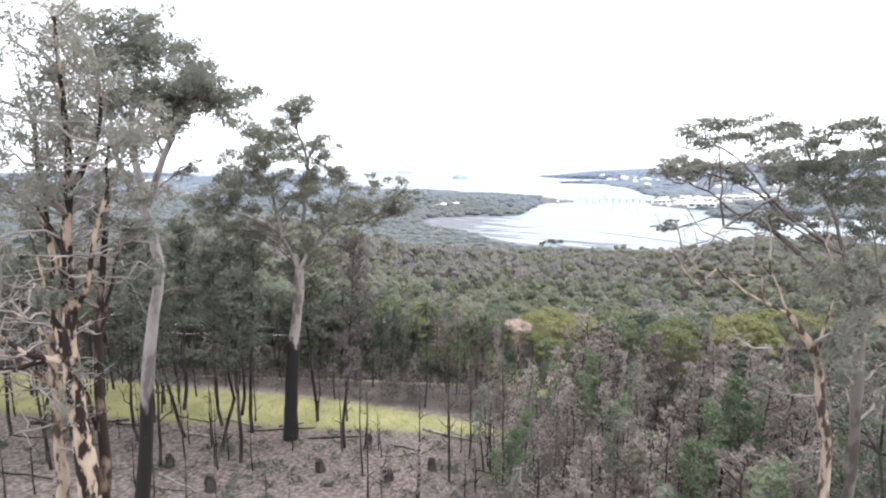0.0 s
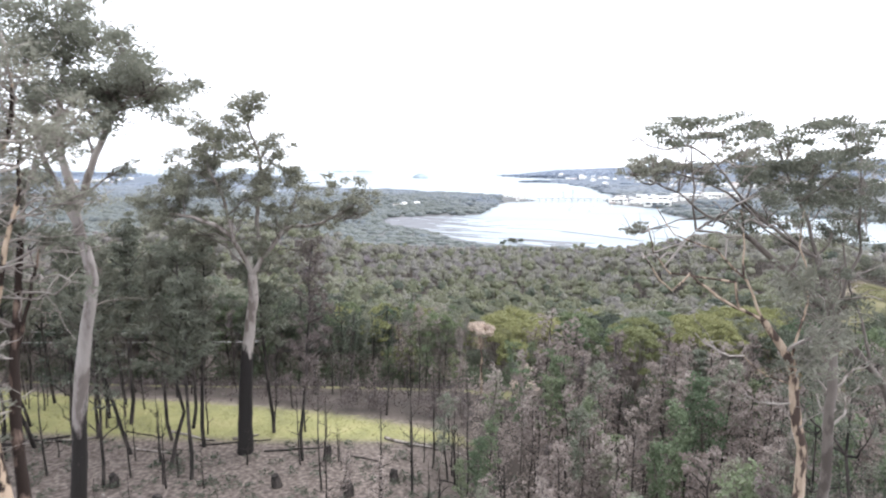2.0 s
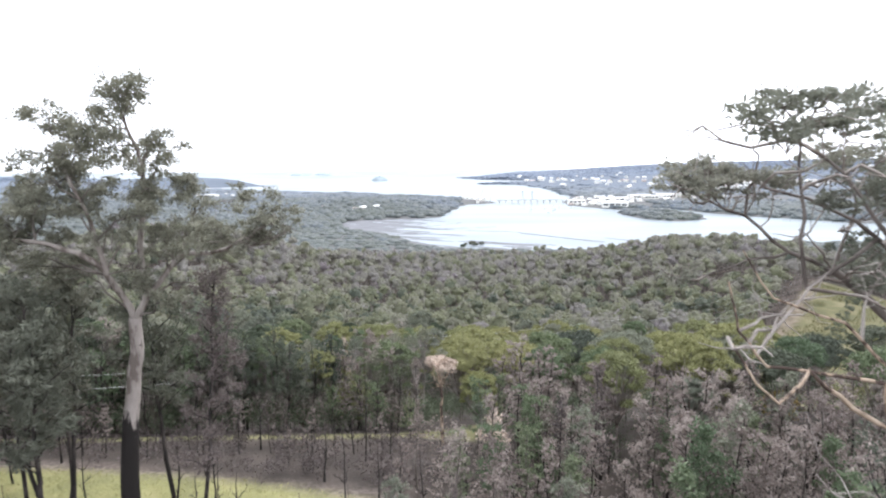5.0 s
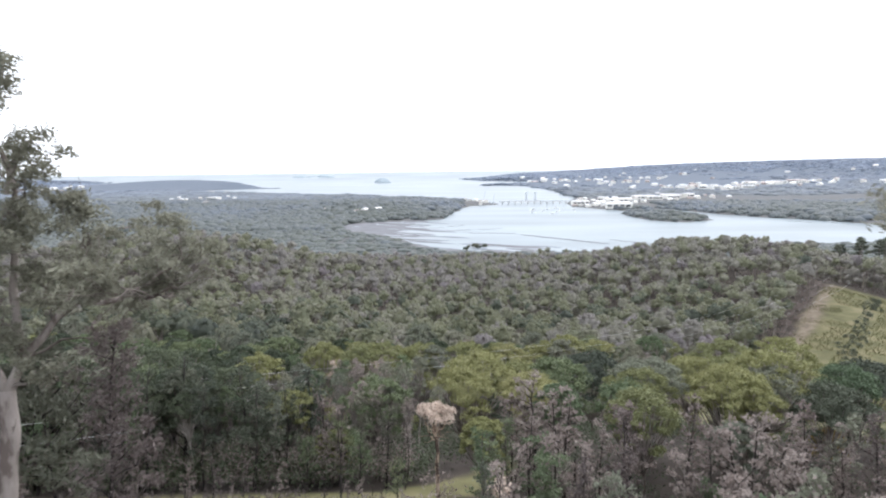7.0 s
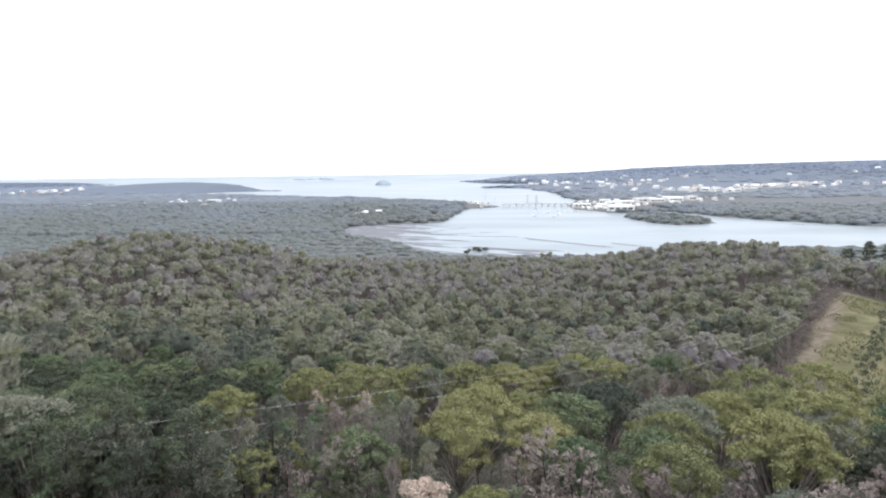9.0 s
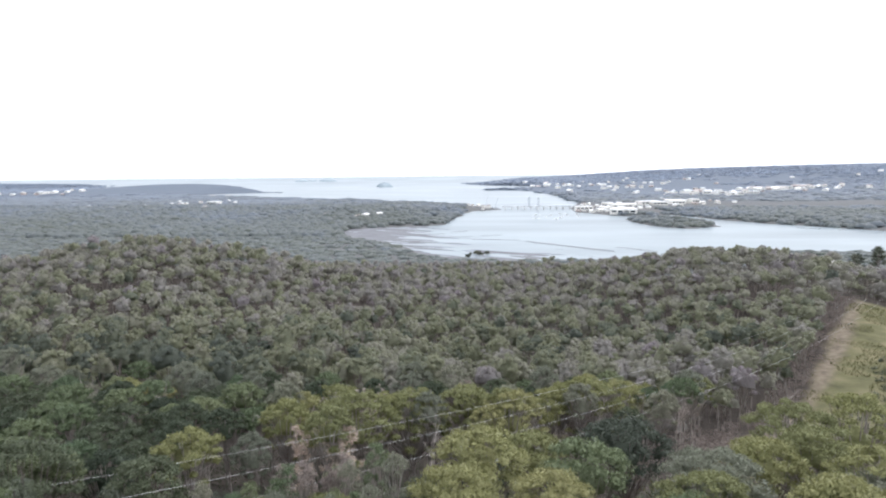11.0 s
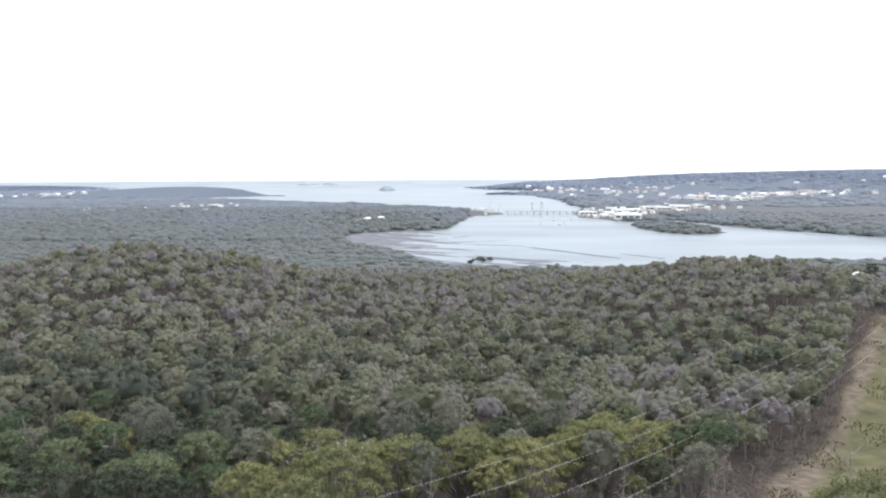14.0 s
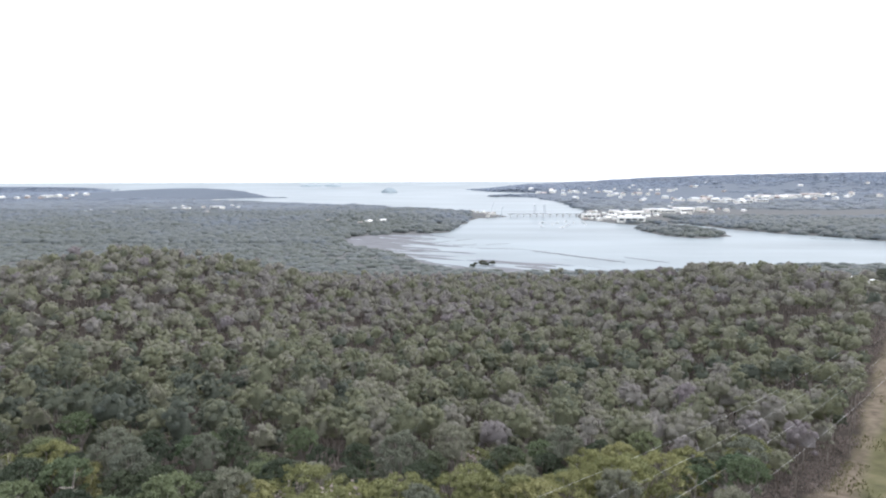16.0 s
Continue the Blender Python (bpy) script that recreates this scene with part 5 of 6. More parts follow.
poles = []
for k in range(6):
    H = rs.uniform(3, 7.5)
    w, tips = bare_tree(rs, H, 0.7, 0.07, 6, 5, 0.02)
    ob = thing("burnt_sapling", "thin burnt black sapling on bare ground", "tree", "burnt saplings", w, None, BARK_BURNT, None)
    poles.append(ob)
spots = []
while len(spots) < 84:
    x, y = rs.uniform(-34, 3), rs.uniform(27, 53)
    if not (abs(x + 10.7) < 1 and abs(y - 40.5) < 1.2) and (y > 33 or rs.random() < 0.3) and (y < 40 or rs.random() < 0.45):
        spots.append((x, y))
place_copies(poles, spots, rs, 0.7, 1.2)

burnt = []
for k in range(3):
    w, tips = bare_tree(rs, rs.uniform(9, 12), 2.0, 0.17, 12)
    hi = tips[tips[:, 2] > 4]
    lv = sprays(rs, hi, np.full((len(hi), 3), 0.55), [42] * len(hi), 0.26, 0.1, 5)
    burnt.append(thing("burnt_gum", "blackened gum with sparse new leaves behind the grass", "tree", "burnt gums", w, lv, BARK_BURNT, [LEAF_DARK, LEAF_GREEN, LEAF_DARK][k]))
place_copies(burnt, [(-33, 60.6), (-29.5, 62.6), (-27, 60.1), (-24.4, 61.6), (-22.6, 59.8), (-20.2, 62.2), (-18.4, 60.2), (-16.8, 61.6), (-15.2, 59.5), (-13.4, 61.2), (-11.8, 59.9), (-9.6, 61.8), (-8.1, 59.2), (-6.4, 61.0), (-4.6, 58.8), (-3.1, 60.8), (-1.4, 58.2), (0.2, 60.0), (1.6, 53.8), (-38, 60.6), (-5.4, 63.6), (-12.6, 63.6), (-19, 64.1), (-26, 64.1)], rs, 0.7, 1.3, slope_tops)

scrub = []
for k in range(10):
    H = rs.uniform(6.5, 9.5)
    mat, lab = {"s": (LEAF_SCORCH, "scorched sapling with dark brown dead leaves along its stem"), "b": (LEAF_BROWN, "scorched sapling with brown dead leaves along its stem"), "g": (LEAF_SHOOT, "burnt sapling with fresh green shoots along its stem"),
                "u": (LEAF_GUM, "burnt sapling with grey-green shoots along its stem")}["bgbubgsbbb"[k]]
    w, lv = column_tree(rs, H, 1.1, 0.085, *((1300, (0.22, 0.1), 0.42, 16, 0.38) if mat is LEAF_SHOOT or mat is LEAF_GUM else (620, (0.23, 0.1), 0.4, 15, 0.3)))
    scrub.append(thing("scorched_sapling", lab, "tree", "scorched saplings", w, lv, [BARK_BURNT, BARK_DULL, BARK_BURNT, BARK_GREY][k % 4], mat))
sx, sy = scatter(-5, 50, 25, 66, 2.4, 51)
keep = seen_zone(sx, sy, 0) & ((sx > 1.0) | ((sx > -4) & (rs.random(len(sx)) < 0.25))) & ~((sy > 63) & (sx > 14)) & (np.hypot(sx - 12.9, sy - 23) > 1.5) & ~((sx > 1.2) & (sx < 6.2) & (sy > 47) & (sy < 57)) & (on_track(sx, sy, 2.6) < 0.1) & ~((sx < 1) & (sy > 46) & (sy < 59)) & ((sx < 11) | (rs.random(len(sx)) < 0.6))
sx, sy = sx[keep], sy[keep]
tips_up = list(zip(sx[::4] + 0.9, sy[::4] + 0.6))
place_copies([copy_thing(o, Matrix()) for o in poles[:4]], tips_up, rs, 0.8, 1.15, slope_tops)
place_copies(scrub, list(zip(sx, sy)), rs, 0.76, 1.14, slope_tops)
extra = [(x, y) for x, y in zip(rs.uniform(-48, 4, 34), np.concatenate([rs.uniform(59.5, 63, 17), rs.uniform(59.5, 67, 17)]))]
place_copies([copy_thing(o, Matrix()) for o in scrub[:5] + scrub[6:7]], extra, rs, 0.75, 1.1, slope_tops)

# burnt saplings crowding the edge of the drop behind the grass
bx = rs.uniform(-58, 2, 90)
by = np.interp(bx, [-60, -40, -28, -19, -9, -1, 5], [53.6, 52.3, 51.1, 50.0, 47.6, 46.0, 45.2]) + rs.uniform(1.2, 7.0, 90)
edge_at = [(x, y) for x, y in zip(bx, by) if on_track(np.array([x]), np.array([y]), 1.6)[0] < 0.1]
place_copies([copy_thing(scrub[q], Matrix()) for q in (0, 2, 6)] + [copy_thing(poles[3], Matrix())], edge_at, rs, 0.55, 0.95, lambda x, y: float(np.interp(x, [-44, -11, 3], [4.2, 3.2, 2.2])) + float(rs.uniform(-2.2, 0.4)))

# ---- the far shore, water and town ----
rt = np.random.default_rng(17)


def box(cx, cy, cz, sx, sy, sz):
    V = np.array([(x, y, z) for z in (0, 1) for y in (-0.5, 0.5) for x in (-0.5, 0.5)]) * (sx, sy, sz) + (cx, cy, cz)
    F = np.array([(0, 2, 3, 1), (4, 5, 7, 6), (0, 1, 5, 4), (1, 3, 7, 5), (3, 2, 6, 7), (2, 0, 4, 6)])
    return V, F


def gable(sx, sy, z0, h, over=0.5):
    a, b = sx / 2 + over, sy / 2 + over
    V = np.array([(-a, -b, z0), (a, -b, z0), (a, b, z0), (-a, b, z0), (-a, 0, z0 + h), (a, 0, z0 + h), (-a, 0.001, z0 + h), (a, 0.001, z0 + h)])
    F = np.array([(0, 1, 5, 4), (2, 3, 6, 7), (0, 4, 6, 3), (1, 2, 7, 5), (0, 3, 2, 1)])
    return V, F


def house(sx, sy, h, wall, roof, label):
    ob = tagged(new("house"), label, "house", "town houses")
    part("wall", np_mesh("wall", *box(0, 0, -1.5, sx, sy, h + 1.5), wall), ob)
    part("roof", np_mesh("roof", *gable(sx, sy, h + 0.01, sy * 0.24), roof), ob)
    for k in (-0.25, 0.25):
        part("window", np_mesh("window", *box(k * sx, -sy / 2 - 0.03, h * 0.4, sx * 0.2, 0.1, h * 0.35), GLASS_DARK), ob)
    return ob


def block(sx, sy, h, wall, label):
    ob = tagged(new("commercial_building"), label, "building", "town buildings")
    part("wall", np_mesh("wall", *box(0, 0, -1.5, sx, sy, h + 1.5), wall), ob)
    part("roof", np_mesh("roof", *box(0, 0, h + 0.01, sx + 0.6, sy + 0.6, 0.6), ROOF_WHITE), ob)
    for k in range(4):
        part("window", np_mesh("window", *box((k - 1.5) * sx * 0.23, -sy / 2 - 0.03, h * 0.3, sx * 0.17, 0.1, h * 0.4), GLASS_DARK), ob)
    return ob


town = [house(13, 9, 4, WALL_PAINT, ROOF_WHITE, "white house with a pale metal roof"), house(12, 10, 5, WALL_PAINT, ROOF_GREY, "cream house with a grey roof"),
        house(14, 9, 4, WALL_BRICK, ROOF_TILE, "brick house with a terracotta roof"), house(11, 9, 6, WALL_PAINT, ROOF_TILE, "two-storey white house with a red roof"),
        house(15, 10, 4.5, WALL_PAINT, ROOF_WHITE, "long white house with a pale roof")]
shops = [block(34, 20, 7, WALL_PAINT, "large white commercial building by the water"), block(48, 24, 8, WALL_PAINT, "long white warehouse in the town"), block(22, 16, 10, WALL_PAINT, "white three-storey town building")]


def stand(models, cx, cy, sx, sy, n, r, smin=0.9, smax=1.3):
    out = []
    while len(out) < n:
        x, y = r.normal(cx, sx), r.normal(cy, sy)
        if on_land(np.array(x), np.array(y)) > 6:
            out.append((x, y))
    return out


spots = []
for cx, cy, sx, sy, n in TOWN:
    spots += stand(town, cx, cy, sx, sy, n, rt)
place_copies(town, [p for p in spots if p[1] < 1900], rt, 0.55, 0.9)
place_copies([copy_thing(o, Matrix()) for o in town], [p for p in spots if p[1] >= 1900], rt, 1.0, 1.7)
spots = []
for cx, cy, sx, sy, n in ((350, 1330, 30, 30, 3), (560, 1520, 40, 20, 3), (480, 1480, 40, 30, 2), (860, 2000, 60, 50, 5), (1200, 2290, 70, 40, 5), (-640, 1720, 20, 30, 1), (335, 1185, 6, 6, 1)):
    spots += stand(shops, cx, cy, sx, sy, n, rt)
for k, (x, y) in enumerate(spots):
    m = pose(x, y, float(ground_z(x, y)), 0, 0, float(rt.uniform(-25, 25)))
    if k < 3:
        shops[k].matrix_basis = m
    else:
        copy_thing(shops[k % 3], m)

# road bridge with lift-span towers
bridge = tagged(new("bridge"), "long low road bridge with steel lift towers", "bridge")
bridge.matrix_basis = pose(128, 1386, SEA)
part("deck", np_mesh("deck", *box(72, 0, 5.4, 152, 9, 1.2), CONCRETE), bridge)
for k in (-4.4, 4.4):
    part("railing", np_mesh("railing", *join([box(72, k, 7.4, 150, 0.25, 0.3), box(72, k, 6.61, 150, 0.2, 0.25)] + [box(2 + q * 5, k, 6.6, 0.25, 0.25, 0.9) for q in range(30)]), STEEL), bridge)
for k in range(11):
    part("pier", np_mesh("pier", *box(4 + k * 13.8, 0, -4, 1.6, 7, 9.39), CONCRETE), bridge)
for tx in (55, 75):
    legs = [box(tx + a, b, 6.6, 0.5, 0.5, 19) for a in (-1.6, 1.6) for b in (-4.2, 4.2)]
    legs += [box(tx, 0, 25.3, 4.6, 9.6, 0.8)] + [box(tx + a, 0, 12 + 5 * q, 0.4, 8.6, 0.4) for q in range(3) for a in (-1.6, 1.6)] + [box(tx, b, 10 + 4 * q, 3.4, 0.4, 0.4) for q in range(4) for b in (-4.2, 4.2)]
    part("lift_tower", np_mesh("lift_tower", *join(legs), STEEL), bridge, "steel lattice lift tower")
for x, y, h in ((92, 1405, 26), (112, 1398, 22)):
    cr = tagged(new("crane"), "thin lattice construction crane by the bridge", "crane", "cranes")
    cr.matrix_basis = pose(x, y, float(ground_z(x, y)))
    part("base", np_mesh("base", *box(0, 0, -1, 5, 4, 4), STEEL), cr)
    part("boom", np_mesh("boom", *tube([(0, 0, 2.9), (2, 0, h * 0.5), (5, 0, h)], [0.5, 0.4, 0.25], 4), STEEL), cr)

# moored boats
hv, hf = box(0, 0, -0.5, 9, 3, 1.5)
hv[hv[:, 0] > 0] *= (1.15, 0.35, 1)
bt = tagged(new("boat"), "white boat moored on the bay", "boat", "boats")
part("hull", np_mesh("hull", hv, hf, HULL), bt)
part("cabin", np_mesh("cabin", *box(-0.8, 0, 1.01, 3.4, 2.2, 1.4), HULL), bt)
part("mast", np_mesh("mast", *tube([(0.4, 0, 1.0), (0.4, 0, 9)], [0.12, 0.06], 5), STEEL), bt)
bspots = [(168, 1180), (182, 1150), (196, 1190), (205, 1130), (214, 1165), (176, 1215), (228, 1200), (190, 1095), (240, 1150), (160, 1120), (221, 1230), (250, 1215)]
for k, (x, y) in enumerate(bspots):
    m = pose(x, y, SEA, 0, 0, float(rt.uniform(0, 360)))
    if k == 0:
        bt.matrix_basis = m
    else:
        copy_thing(bt, m)

# oyster racks: low dark rails on posts, standing on the shallows
rack = tagged(new("oyster_rack"), "long low dark oyster rack standing in shallow water", "oyster rack", "oyster racks")
for o in (-1.2, 1.2):
    part("rail", np_mesh("rail", *box(0, o, 0.2, 30, 0.22, 0.12), RACK), rack)
tagged(part("posts", np_mesh("posts", *join([box(-14 + 3.5 * k, o, -3, 0.16, 0.16, 3.19) for k in range(9) for o in (-1.2, 1.2)]), RACK), rack), kind="stuff")
rspots = []
for ax, ay, bx, by, n in ((96, 770, 176, 664, 4), (100, 757, 170, 668, 4), (188, 700, 214, 662, 2), (4, 820, 84, 843, 2), (-20, 850, 36, 905, 2), (40, 790, 90, 780, 2), (480, 905, 640, 800, 4)):
    for k in range(n):
        f = (k + 0.5) / n
        rspots.append((ax + (bx - ax) * f, ay + (by - ay) * f, math.degrees(math.atan2(by - ay, bx - ax))))
for k, (x, y, a) in enumerate(rspots):
    m = pose(x, y, SEA, 0, 0, a + float(rt.normal(0, 2)))
    if k == 0:
        rack.matrix_basis = m
    else:
        copy_thing(rack, m)

# mudflats just breaking the surface
MUD = simple_material("wet_mud", (0.16, 0.163, 0.178), 0.85, 0.12, 0.35, 0.06)


def drift(x, y, seed):
    """Long uneven streaks lying across the flats."""
    a = x * 0.83 - y * 0.56
    b = x * 0.56 + y * 0.83
    return sum(w * wob(a / q, b / (q * 0.16), 9.0, seed + q) for q, w in ((1.0, 0.5), (2.3, 0.7), (5.5, 0.8))) / 1.3


mx, my = np.meshgrid(np.arange(-150, 330, 2.6), np.arange(575, 985, 2.6), indexing="xy")
shore = on_land(mx, my)
inlet = sstep(70, -60, mx) * sstep(740, 850, my)
flat_z = SEA - 0.08 + 0.5 * drift(mx, my, 1.0) + 0.30 * inlet + 0.22 * sstep(-45, 0, shore) - 0.9 * sstep(40, 260, mx + (my - 640) * 0.55)
nr, nc = mx.shape
i, j = np.meshgrid(np.arange(nr - 1), np.arange(nc - 1), indexing="ij")
Fq = np.stack([i * nc + j, i * nc + j + 1, (i + 1) * nc + j + 1, (i + 1) * nc + j], -1).reshape(-1, 4)
tagged(new("mudflat", np_mesh("mudflat", np.stack([mx, my, flat_z], -1).reshape(-1, 3), Fq, MUD, True)), "wet grey mudflat barely above the water", "mudflat", kind="structure")

# a pale beach below the headland
q = np.linspace(0, 1, 14)
bxy = np.stack([-1010 + 215 * q, 2470 - 95 * q + 18 * np.sin(3 * q)], 1)
V = np.concatenate([np.column_stack([bxy + (0, 40), np.full(14, SEA + 2.2)]), np.column_stack([bxy - (10, 30), np.full(14, SEA + 0.4)])])
SAND = simple_material("beach_sand", (0.6, 0.56, 0.48), 0.9, 0.2, 0.15, 0.05)
tagged(new("beach", np_mesh("beach", V, [(k, k + 1, k + 15, k + 14) for k in range(13)], SAND)), "pale sandy beach below the wooded headland", "beach", kind="structure")

# islands on the horizon
def island(x, y, z, a, b, h):
    q = np.linspace(0, 2 * np.pi, 28, endpoint=False)
    rows = []
    for f, g in ((1.0, -6), (0.92, 0.18 * h), (0.7, 0.62 * h), (0.4, 0.9 * h), (0.12, h)):
        wv = 1 + 0.18 * np.sin(2 * q + x) + 0.1 * np.sin(5 * q + y)
        rows.append(np.stack([np.cos(q) * a * f * wv, np.sin(q) * b * f * wv, np.full(28, g) * (1 + 0.1 * np.sin(3 * q + x))], 1))
    V = np.concatenate(rows)
    i, j = np.meshgrid(np.arange(4), np.arange(28), indexing="ij")
    Fq = np.stack([i * 28 + j, i * 28 + (j + 1) % 28, (i + 1) * 28 + (j + 1) % 28, (i + 1) * 28 + j], -1).reshape(-1, 4)
    ob = tagged(new("island", np_mesh("island", V, Fq, ISLE, True)), "small rocky wooded island out at sea", "island", "islands")
    ob.matrix_basis = pose(x, y, z)


ISLE = simple_material("island_scrub", (0.32, 0.37, 0.4), 0.9, 0.2, 0.25, 0.02)
island(-349, 3679, SEA, 46, 34, 26)
island(-1000, 4500, -34, 62, 40, 12)
island(-930, 4510, -34, 30, 30, 9)
island(-826, 4500, -34, 70, 40, 15)

# mangroves standing in the shallows, dark pines at the ridge end
w, lv = gum_crown(rt, 5.2, 4.2, 0.3, 12, 60, (0.7, 0.4), 5, (4, 7), 0.5, 0.8, big=1.1, skirt=8)
m0 = thing("mangrove_tree", "dark round mangrove standing in the shallows", "tree", "mangroves", w, lv, BARK_BURNT, LEAF_DARK)
for k, (x, y, s) in enumerate(((25.9, 633, 0.7), (35.8, 649, 1.0), (45.2, 653, 0.75), (29, 652, 0.5), (39, 645, 0.6))):
    m = pose(x, y, SEA - 0.3, 0, 0, 70 * k)
    t = copy_thing(m0, m) if k else m0
    t.matrix_basis = m
    t.scale = (s, s, s)
pn = []
for k in range(2):
    w, lv = crown_tree(rt, 21, 5.0, 0.35)
    pn.append(thing("pine_tree", "tall dark pine at the end of the ridge", "tree", "pines", w, lv, BARK_GREY, LEAF_DARK))
place_copies(pn, [(271, 446), (279, 452), (287, 445), (296, 455), (306, 446), (318, 452), (330, 449), (312, 462)], rt, 0.7, 0.95)
copy_thing(shops[2], pose(261, 452, float(ground_z(261, 452)), 0, 0, 12))

# ---- power line over the valley ----
def sag_wire(a, b, dip, n=40):
    s = np.linspace(0, 1, n)[:, None]
    p = np.array(a) + s * (np.array(b) - np.array(a))
    p[:, 2] -= (4 * dip * s * (1 - s))[:, 0]
    return p


def power_pole(x, y, top, yaw):
    """Its wires hang at height top."""
    ob = tagged(new("power_pole"), "weathered timber power pole with a crossarm", "power pole", "power poles")
    z = float(ground_z(x, y))
    h = top + 0.45 - z
    ob.matrix_basis = pose(x, y, z, 0, 0, yaw)
    part("pole", np_mesh("pole", *tube([(0, 0, -1), (0, 0, h)], [0.2, 0.14], 8), TIMBER), ob)
    part("crossarm", np_mesh("crossarm", *box(0, 0.17, h - 0.9, 4.6, 0.14, 0.2), TIMBER), ob)
    for k in (-2.0, 2.0):
        part("insulator", np_mesh("insulator", *tube([(k, 0.17, h - 0.7), (k, 0.17, h - 0.42)], [0.07, 0.05], 6), GLASS_DARK), ob)
    return np.array((x, y, top))


YAW = -42.0
cs, sn = math.cos(radians(YAW)), math.sin(radians(YAW))
for off in (2.0, -6.0):
    pa = power_pole(-57.1 + cs * off, 19.3 + sn * off, 13.6, YAW)
    pb = power_pole(173.7 + cs * off, 275.6 + sn * off, -24.8, YAW)
    for k in (-2.0, 2.0):
        o = np.array((cs * k - sn * 0.17, sn * k + cs * 0.17, 0.0))
        ob = tagged(new("power_wire", np_mesh("power_wire", *tube(sag_wire(pa + o, pb + o, 10.4), np.full(40, 0.012), 5), WIRE)), "thin bare aluminium power wire sagging over the valley", "wire", "power wires")

# ---- the terrace floor: stumps, logs, grass ----
for x, y, h, rr in ((-7.4, 36.5, 0.7, 0.28), (-3.4, 35.5, 0.8, 0.3), (-12.8, 33.8, 0.9, 0.3), (-1.2, 37.4, 0.6, 0.25), (-16.4, 36.2, 0.7, 0.25), (-5.6, 40.2, 0.6, 0.22)):
    q = wander(rs, (0, 0, -0.3), (rs.normal(0, 0.1), rs.normal(0, 0.1), h), 5, 0.08)
    V, Fq = tube(q, [rr * 1.35, rr * 1.1, rr, rr * 0.95, rr * 0.7], 9)
    V = np.concatenate([V, [q[-1] + (0, 0, -0.05)]])
    cap = np.array([(36 + k, 36 + (k + 1) % 9, 45, 45) for k in range(9)])
    me = bpy.data.meshes.new("stump")
    me.from_pydata(V.tolist(), [], [tuple(f) for f in Fq.tolist()] + [tuple(f[:3]) for f in cap.tolist()])
    me.materials.append(BARK_BURNT)
    ob = tagged(new("burnt_stump", me), "charred black tree stump on bare ground", "stump", "burnt stumps")
    ob.matrix_basis = pose(x, y, float(ground_z(x, y)))
for k in range(26):
    x, y = rs.uniform(-32, 2), rs.uniform(28, 42.5) if k > 6 else rs.uniform(41, 42.6)
    L, a = rs.uniform(1.5, 5.0), rs.uniform(-0.5, 0.5)
    d = np.array((np.cos(a), np.sin(a), 0)) * L / 2
    z = float(ground_z(x, y))
    q = wander(rs, -d, d, 6, 0.05)
    rr = rs.uniform(0.04, 0.11)
    q[:, 2] = [float(ground_z(x + p[0], y + p[1])) - z + rr * 0.7 for p in q]
    ob = tagged(new("fallen_log", np_mesh("fallen_log", *tube(q, np.linspace(rr, rr * 0.5, 6), 7), BARK_BURNT if k % 3 else BARK_GREY, True)), "fallen burnt branch lying on leaf litter", "log", "fallen logs")
    ob.matrix_basis = pose(x, y, z)


def blades(r, x, y, h, w, tilt=0.35):
    n = len(x)
    z = ground_z(x, y)
    a = r.uniform(0, 6.28, n)
    s = np.stack([np.cos(a), np.sin(a), np.zeros(n)], 1) * (w * r.uniform(0.6, 1.4, n))[:, None]
    up = np.stack([r.normal(0, tilt, n), r.normal(0, tilt, n), np.ones(n)], 1) * (h * r.uniform(0.5, 1.3, n))[:, None]
    p = np.stack([x, y, z - 0.02], 1)
    return np.stack([p - s, p + s, p + up + s * 0.15, p + up - s * 0.15], 1).reshape(-1, 3), np.arange(4 * n).reshape(-1, 4)


x, y = rs.uniform(-62, 4, 60000), rs.uniform(40, 54, 60000)
k = rs.random(60000) < in_strip(x, y)
tagged(new("grass", np_mesh("grass", *blades(rs, x[k], y[k], 0.08, 0.035, 1.3), GRASS)), "yellow-green grass strip along the terrace edge", "grass", kind="stuff")
u, v = rs.uniform(-20, 190, 26000), rs.uniform(0, 50, 26000)
x, y = EDGE_B[0] + EDGE_D[0] * u + EDGE_N[0] * v, EDGE_B[1] + EDGE_D[1] * u + EDGE_N[1] * v
k = wob(x, y, 7, 3.0) + wob(x, y, 3, 1.0) > -0.2
tagged(new("clearing_grass", np_mesh("clearing_grass", *blades(rs, x[k], y[k], 0.55, 0.12), STRAW)), "rough straw-coloured grass in the power-line clearing", "grass", kind="stuff")
bx, by = rs.uniform(-30, 9, 320), rs.uniform(26, 42, 320)
lv = sprays(rs, np.stack([bx, by, ground_z(bx, by) + 0.12], 1), np.full((320, 3), 0.5) * (1, 1, 0.5), [40] * 320, 0.2, 0.07, 5, outward=0.3)
tagged(new("ground_regrowth", np_mesh("ground_regrowth", *lv, LEAF_DARK)), "low green regrowth scattered over the leaf litter", "undergrowth", kind="stuff")
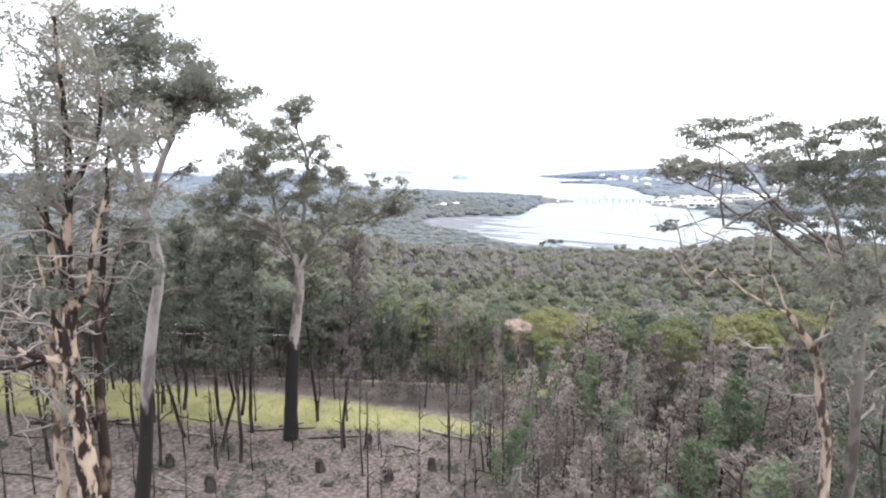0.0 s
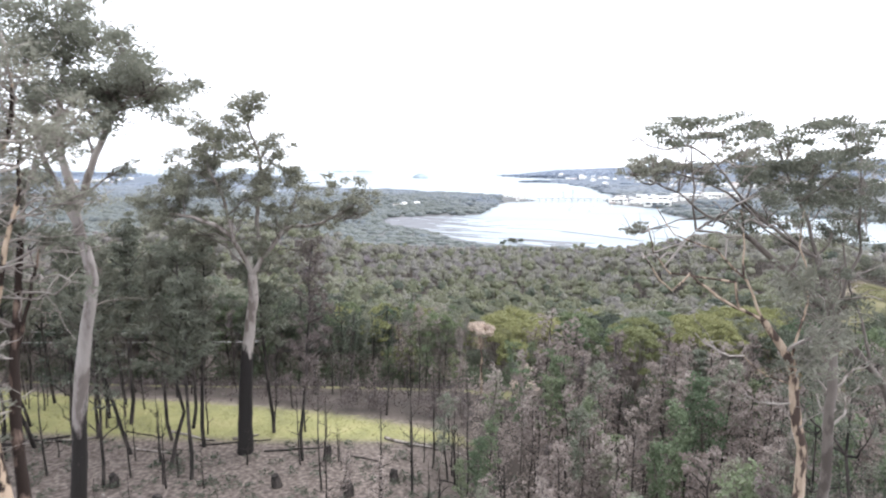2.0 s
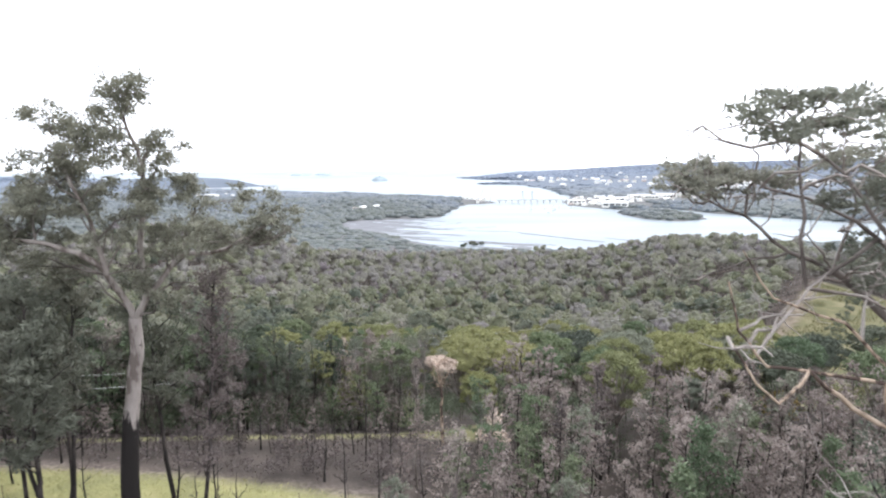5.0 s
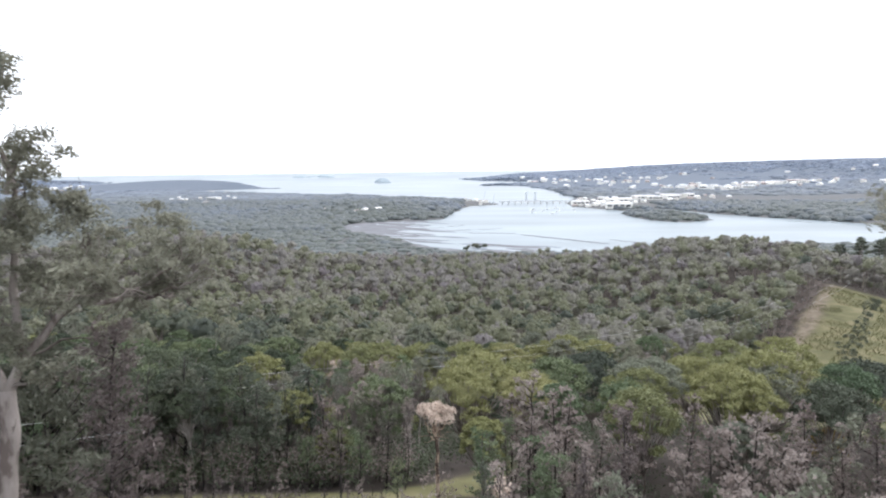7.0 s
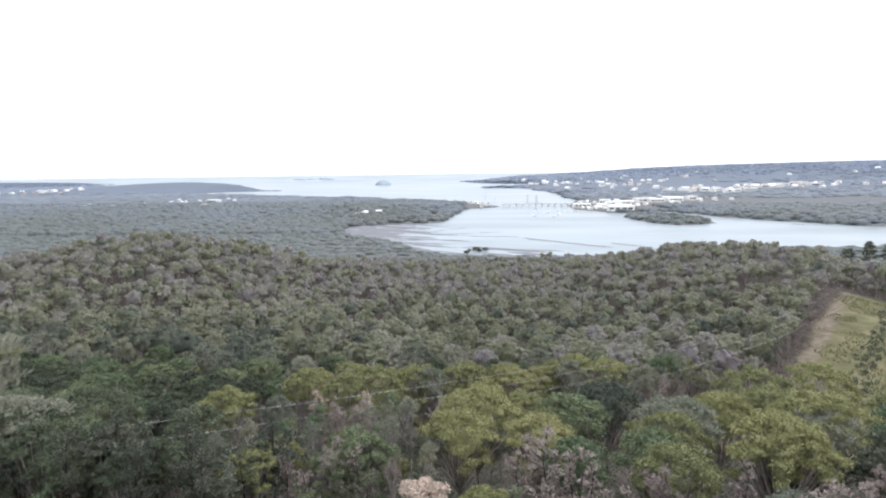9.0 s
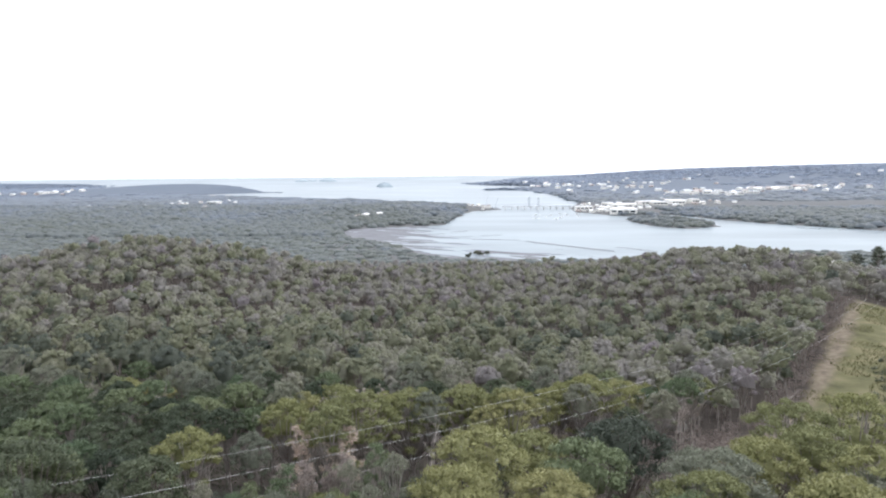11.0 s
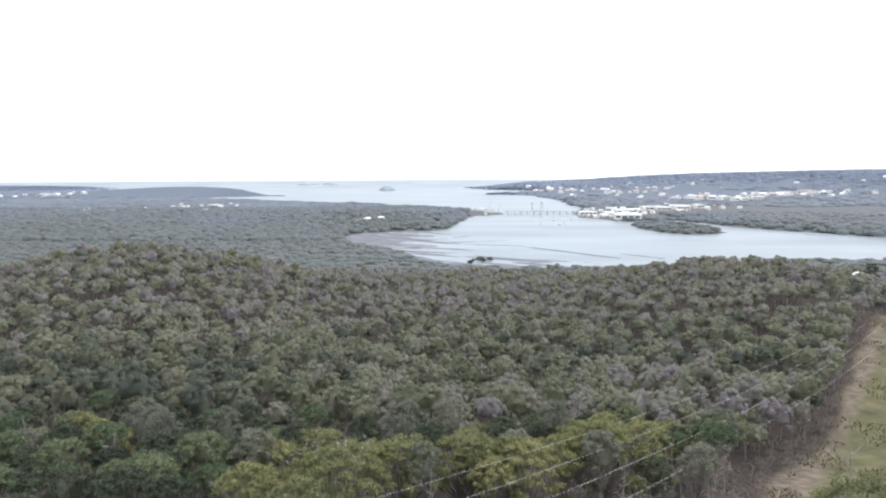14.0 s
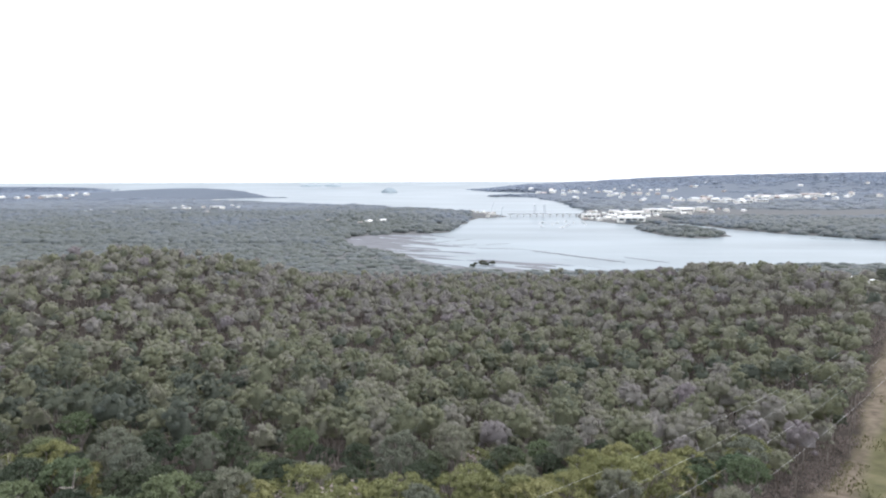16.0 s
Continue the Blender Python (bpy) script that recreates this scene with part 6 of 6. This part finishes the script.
# undergrowth beneath the scrub and along the dark edge of the wood
bx, by = rs.uniform(3, 50, 800), rs.uniform(24, 59, 800)
k = seen_zone(bx, by, 0)
bx, by = bx[k], by[k]
lv = sprays(rs, np.stack([bx, by, ground_z(bx, by) + 0.7], 1), np.full((len(bx), 3), 1.2), [50] * len(bx), 0.3, 0.12, 6, outward=0.3)
tagged(new("undergrowth", np_mesh("undergrowth", *lv, LEAF_BROWN)), "scorched brown undergrowth beneath the saplings", "undergrowth", kind="stuff")
back = [53.6, 52.3, 51.1, 50.0, 47.6, 46.0, 45.2]
bx = rs.uniform(-62, 4, 400)
by = np.interp(bx, [-60, -40, -28, -19, -9, -1, 5], back) + 8.5 * rs.random(400)
k = on_track(bx, by, 1.9) < 0.1
bx, by = bx[k], by[k]
lv = sprays(rs, np.stack([bx, by, ground_z(bx, by) + 0.5], 1), np.full((len(bx), 3), 0.8) * (1, 1, 1.0), [60] * len(bx), 0.22, 0.09, 6, outward=0.3)
tagged(new("low_undergrowth", np_mesh("low_undergrowth", *lv, LEAF_SCORCH)), "low scorched dark brown undergrowth between the grass and the track", "undergrowth", kind="stuff")
bx = np.concatenate([rs.uniform(-62, 3, 420), rs.uniform(-60, 6, 240), rs.uniform(-45, 2, 180), rs.uniform(-12, 60, 620)])
by = np.concatenate([59.2 + 4 * rs.random(420) ** 1.4, rs.uniform(60, 80, 240), rs.uniform(92, 126, 180), rs.uniform(61, 112, 620)])
k = (on_track(bx, by, 1.6) < 0.1) & (in_clearing(bx, by) < 0.1)
bx, by = bx[k], by[k]
lv = sprays(rs, np.stack([bx, by, ground_z(bx, by) + 1.2], 1), np.full((len(bx), 3), 1.5), [80] * len(bx), 0.28, 0.11, 6, outward=0.3)
tagged(new("understorey", np_mesh("understorey", *lv, LEAF_GULLY)), "dark understorey along the edge of the wood", "undergrowth", kind="stuff")
bx, by = rs.uniform(-62, 2, 230), 58.9 + 3 * rs.random(230)
lv = sprays(rs, np.stack([bx, by, ground_z(bx, by) + 1.6], 1), np.full((230, 3), 1.0) * (1, 1, 1.5), [60] * 230, 0.24, 0.09, 6, outward=0.2)
tagged(new("scorched_understorey", np_mesh("scorched_understorey", *lv, LEAF_BROWN)), "scorched brown understorey at the foot of the wood", "undergrowth", kind="stuff")
u, v = rs.uniform(-10, 185, 200), np.abs(rs.normal(17, 1.3, 200))
bx, by = EDGE_B[0] + EDGE_D[0] * u + EDGE_N[0] * v, EDGE_B[1] + EDGE_D[1] * u + EDGE_N[1] * v
lv = sprays(rs, np.stack([bx, by, ground_z(bx, by) + 0.4], 1), np.full((200, 3), 0.9), [40] * 200, 0.5, 0.22, 6, outward=0.5)
tagged(new("clearing_scrub", np_mesh("clearing_scrub", *lv, LEAF_DARK)), "low dark scrub in a line along the clearing", "undergrowth", kind="stuff")
u, v = rs.uniform(-30, 190, 300), rs.uniform(-6, 0.5, 300)
bx, by = EDGE_B[0] + EDGE_D[0] * u + EDGE_N[0] * v, EDGE_B[1] + EDGE_D[1] * u + EDGE_N[1] * v
lv = sprays(rs, np.stack([bx, by, ground_z(bx, by) + 0.9], 1), np.full((300, 3), 1.5), [46] * 300, 0.45, 0.2, 6, outward=0.4)
tagged(new("edge_scrub", np_mesh("edge_scrub", *lv, LEAF_BROWN)), "brown scrub along the edge of the clearing", "undergrowth", kind="stuff")
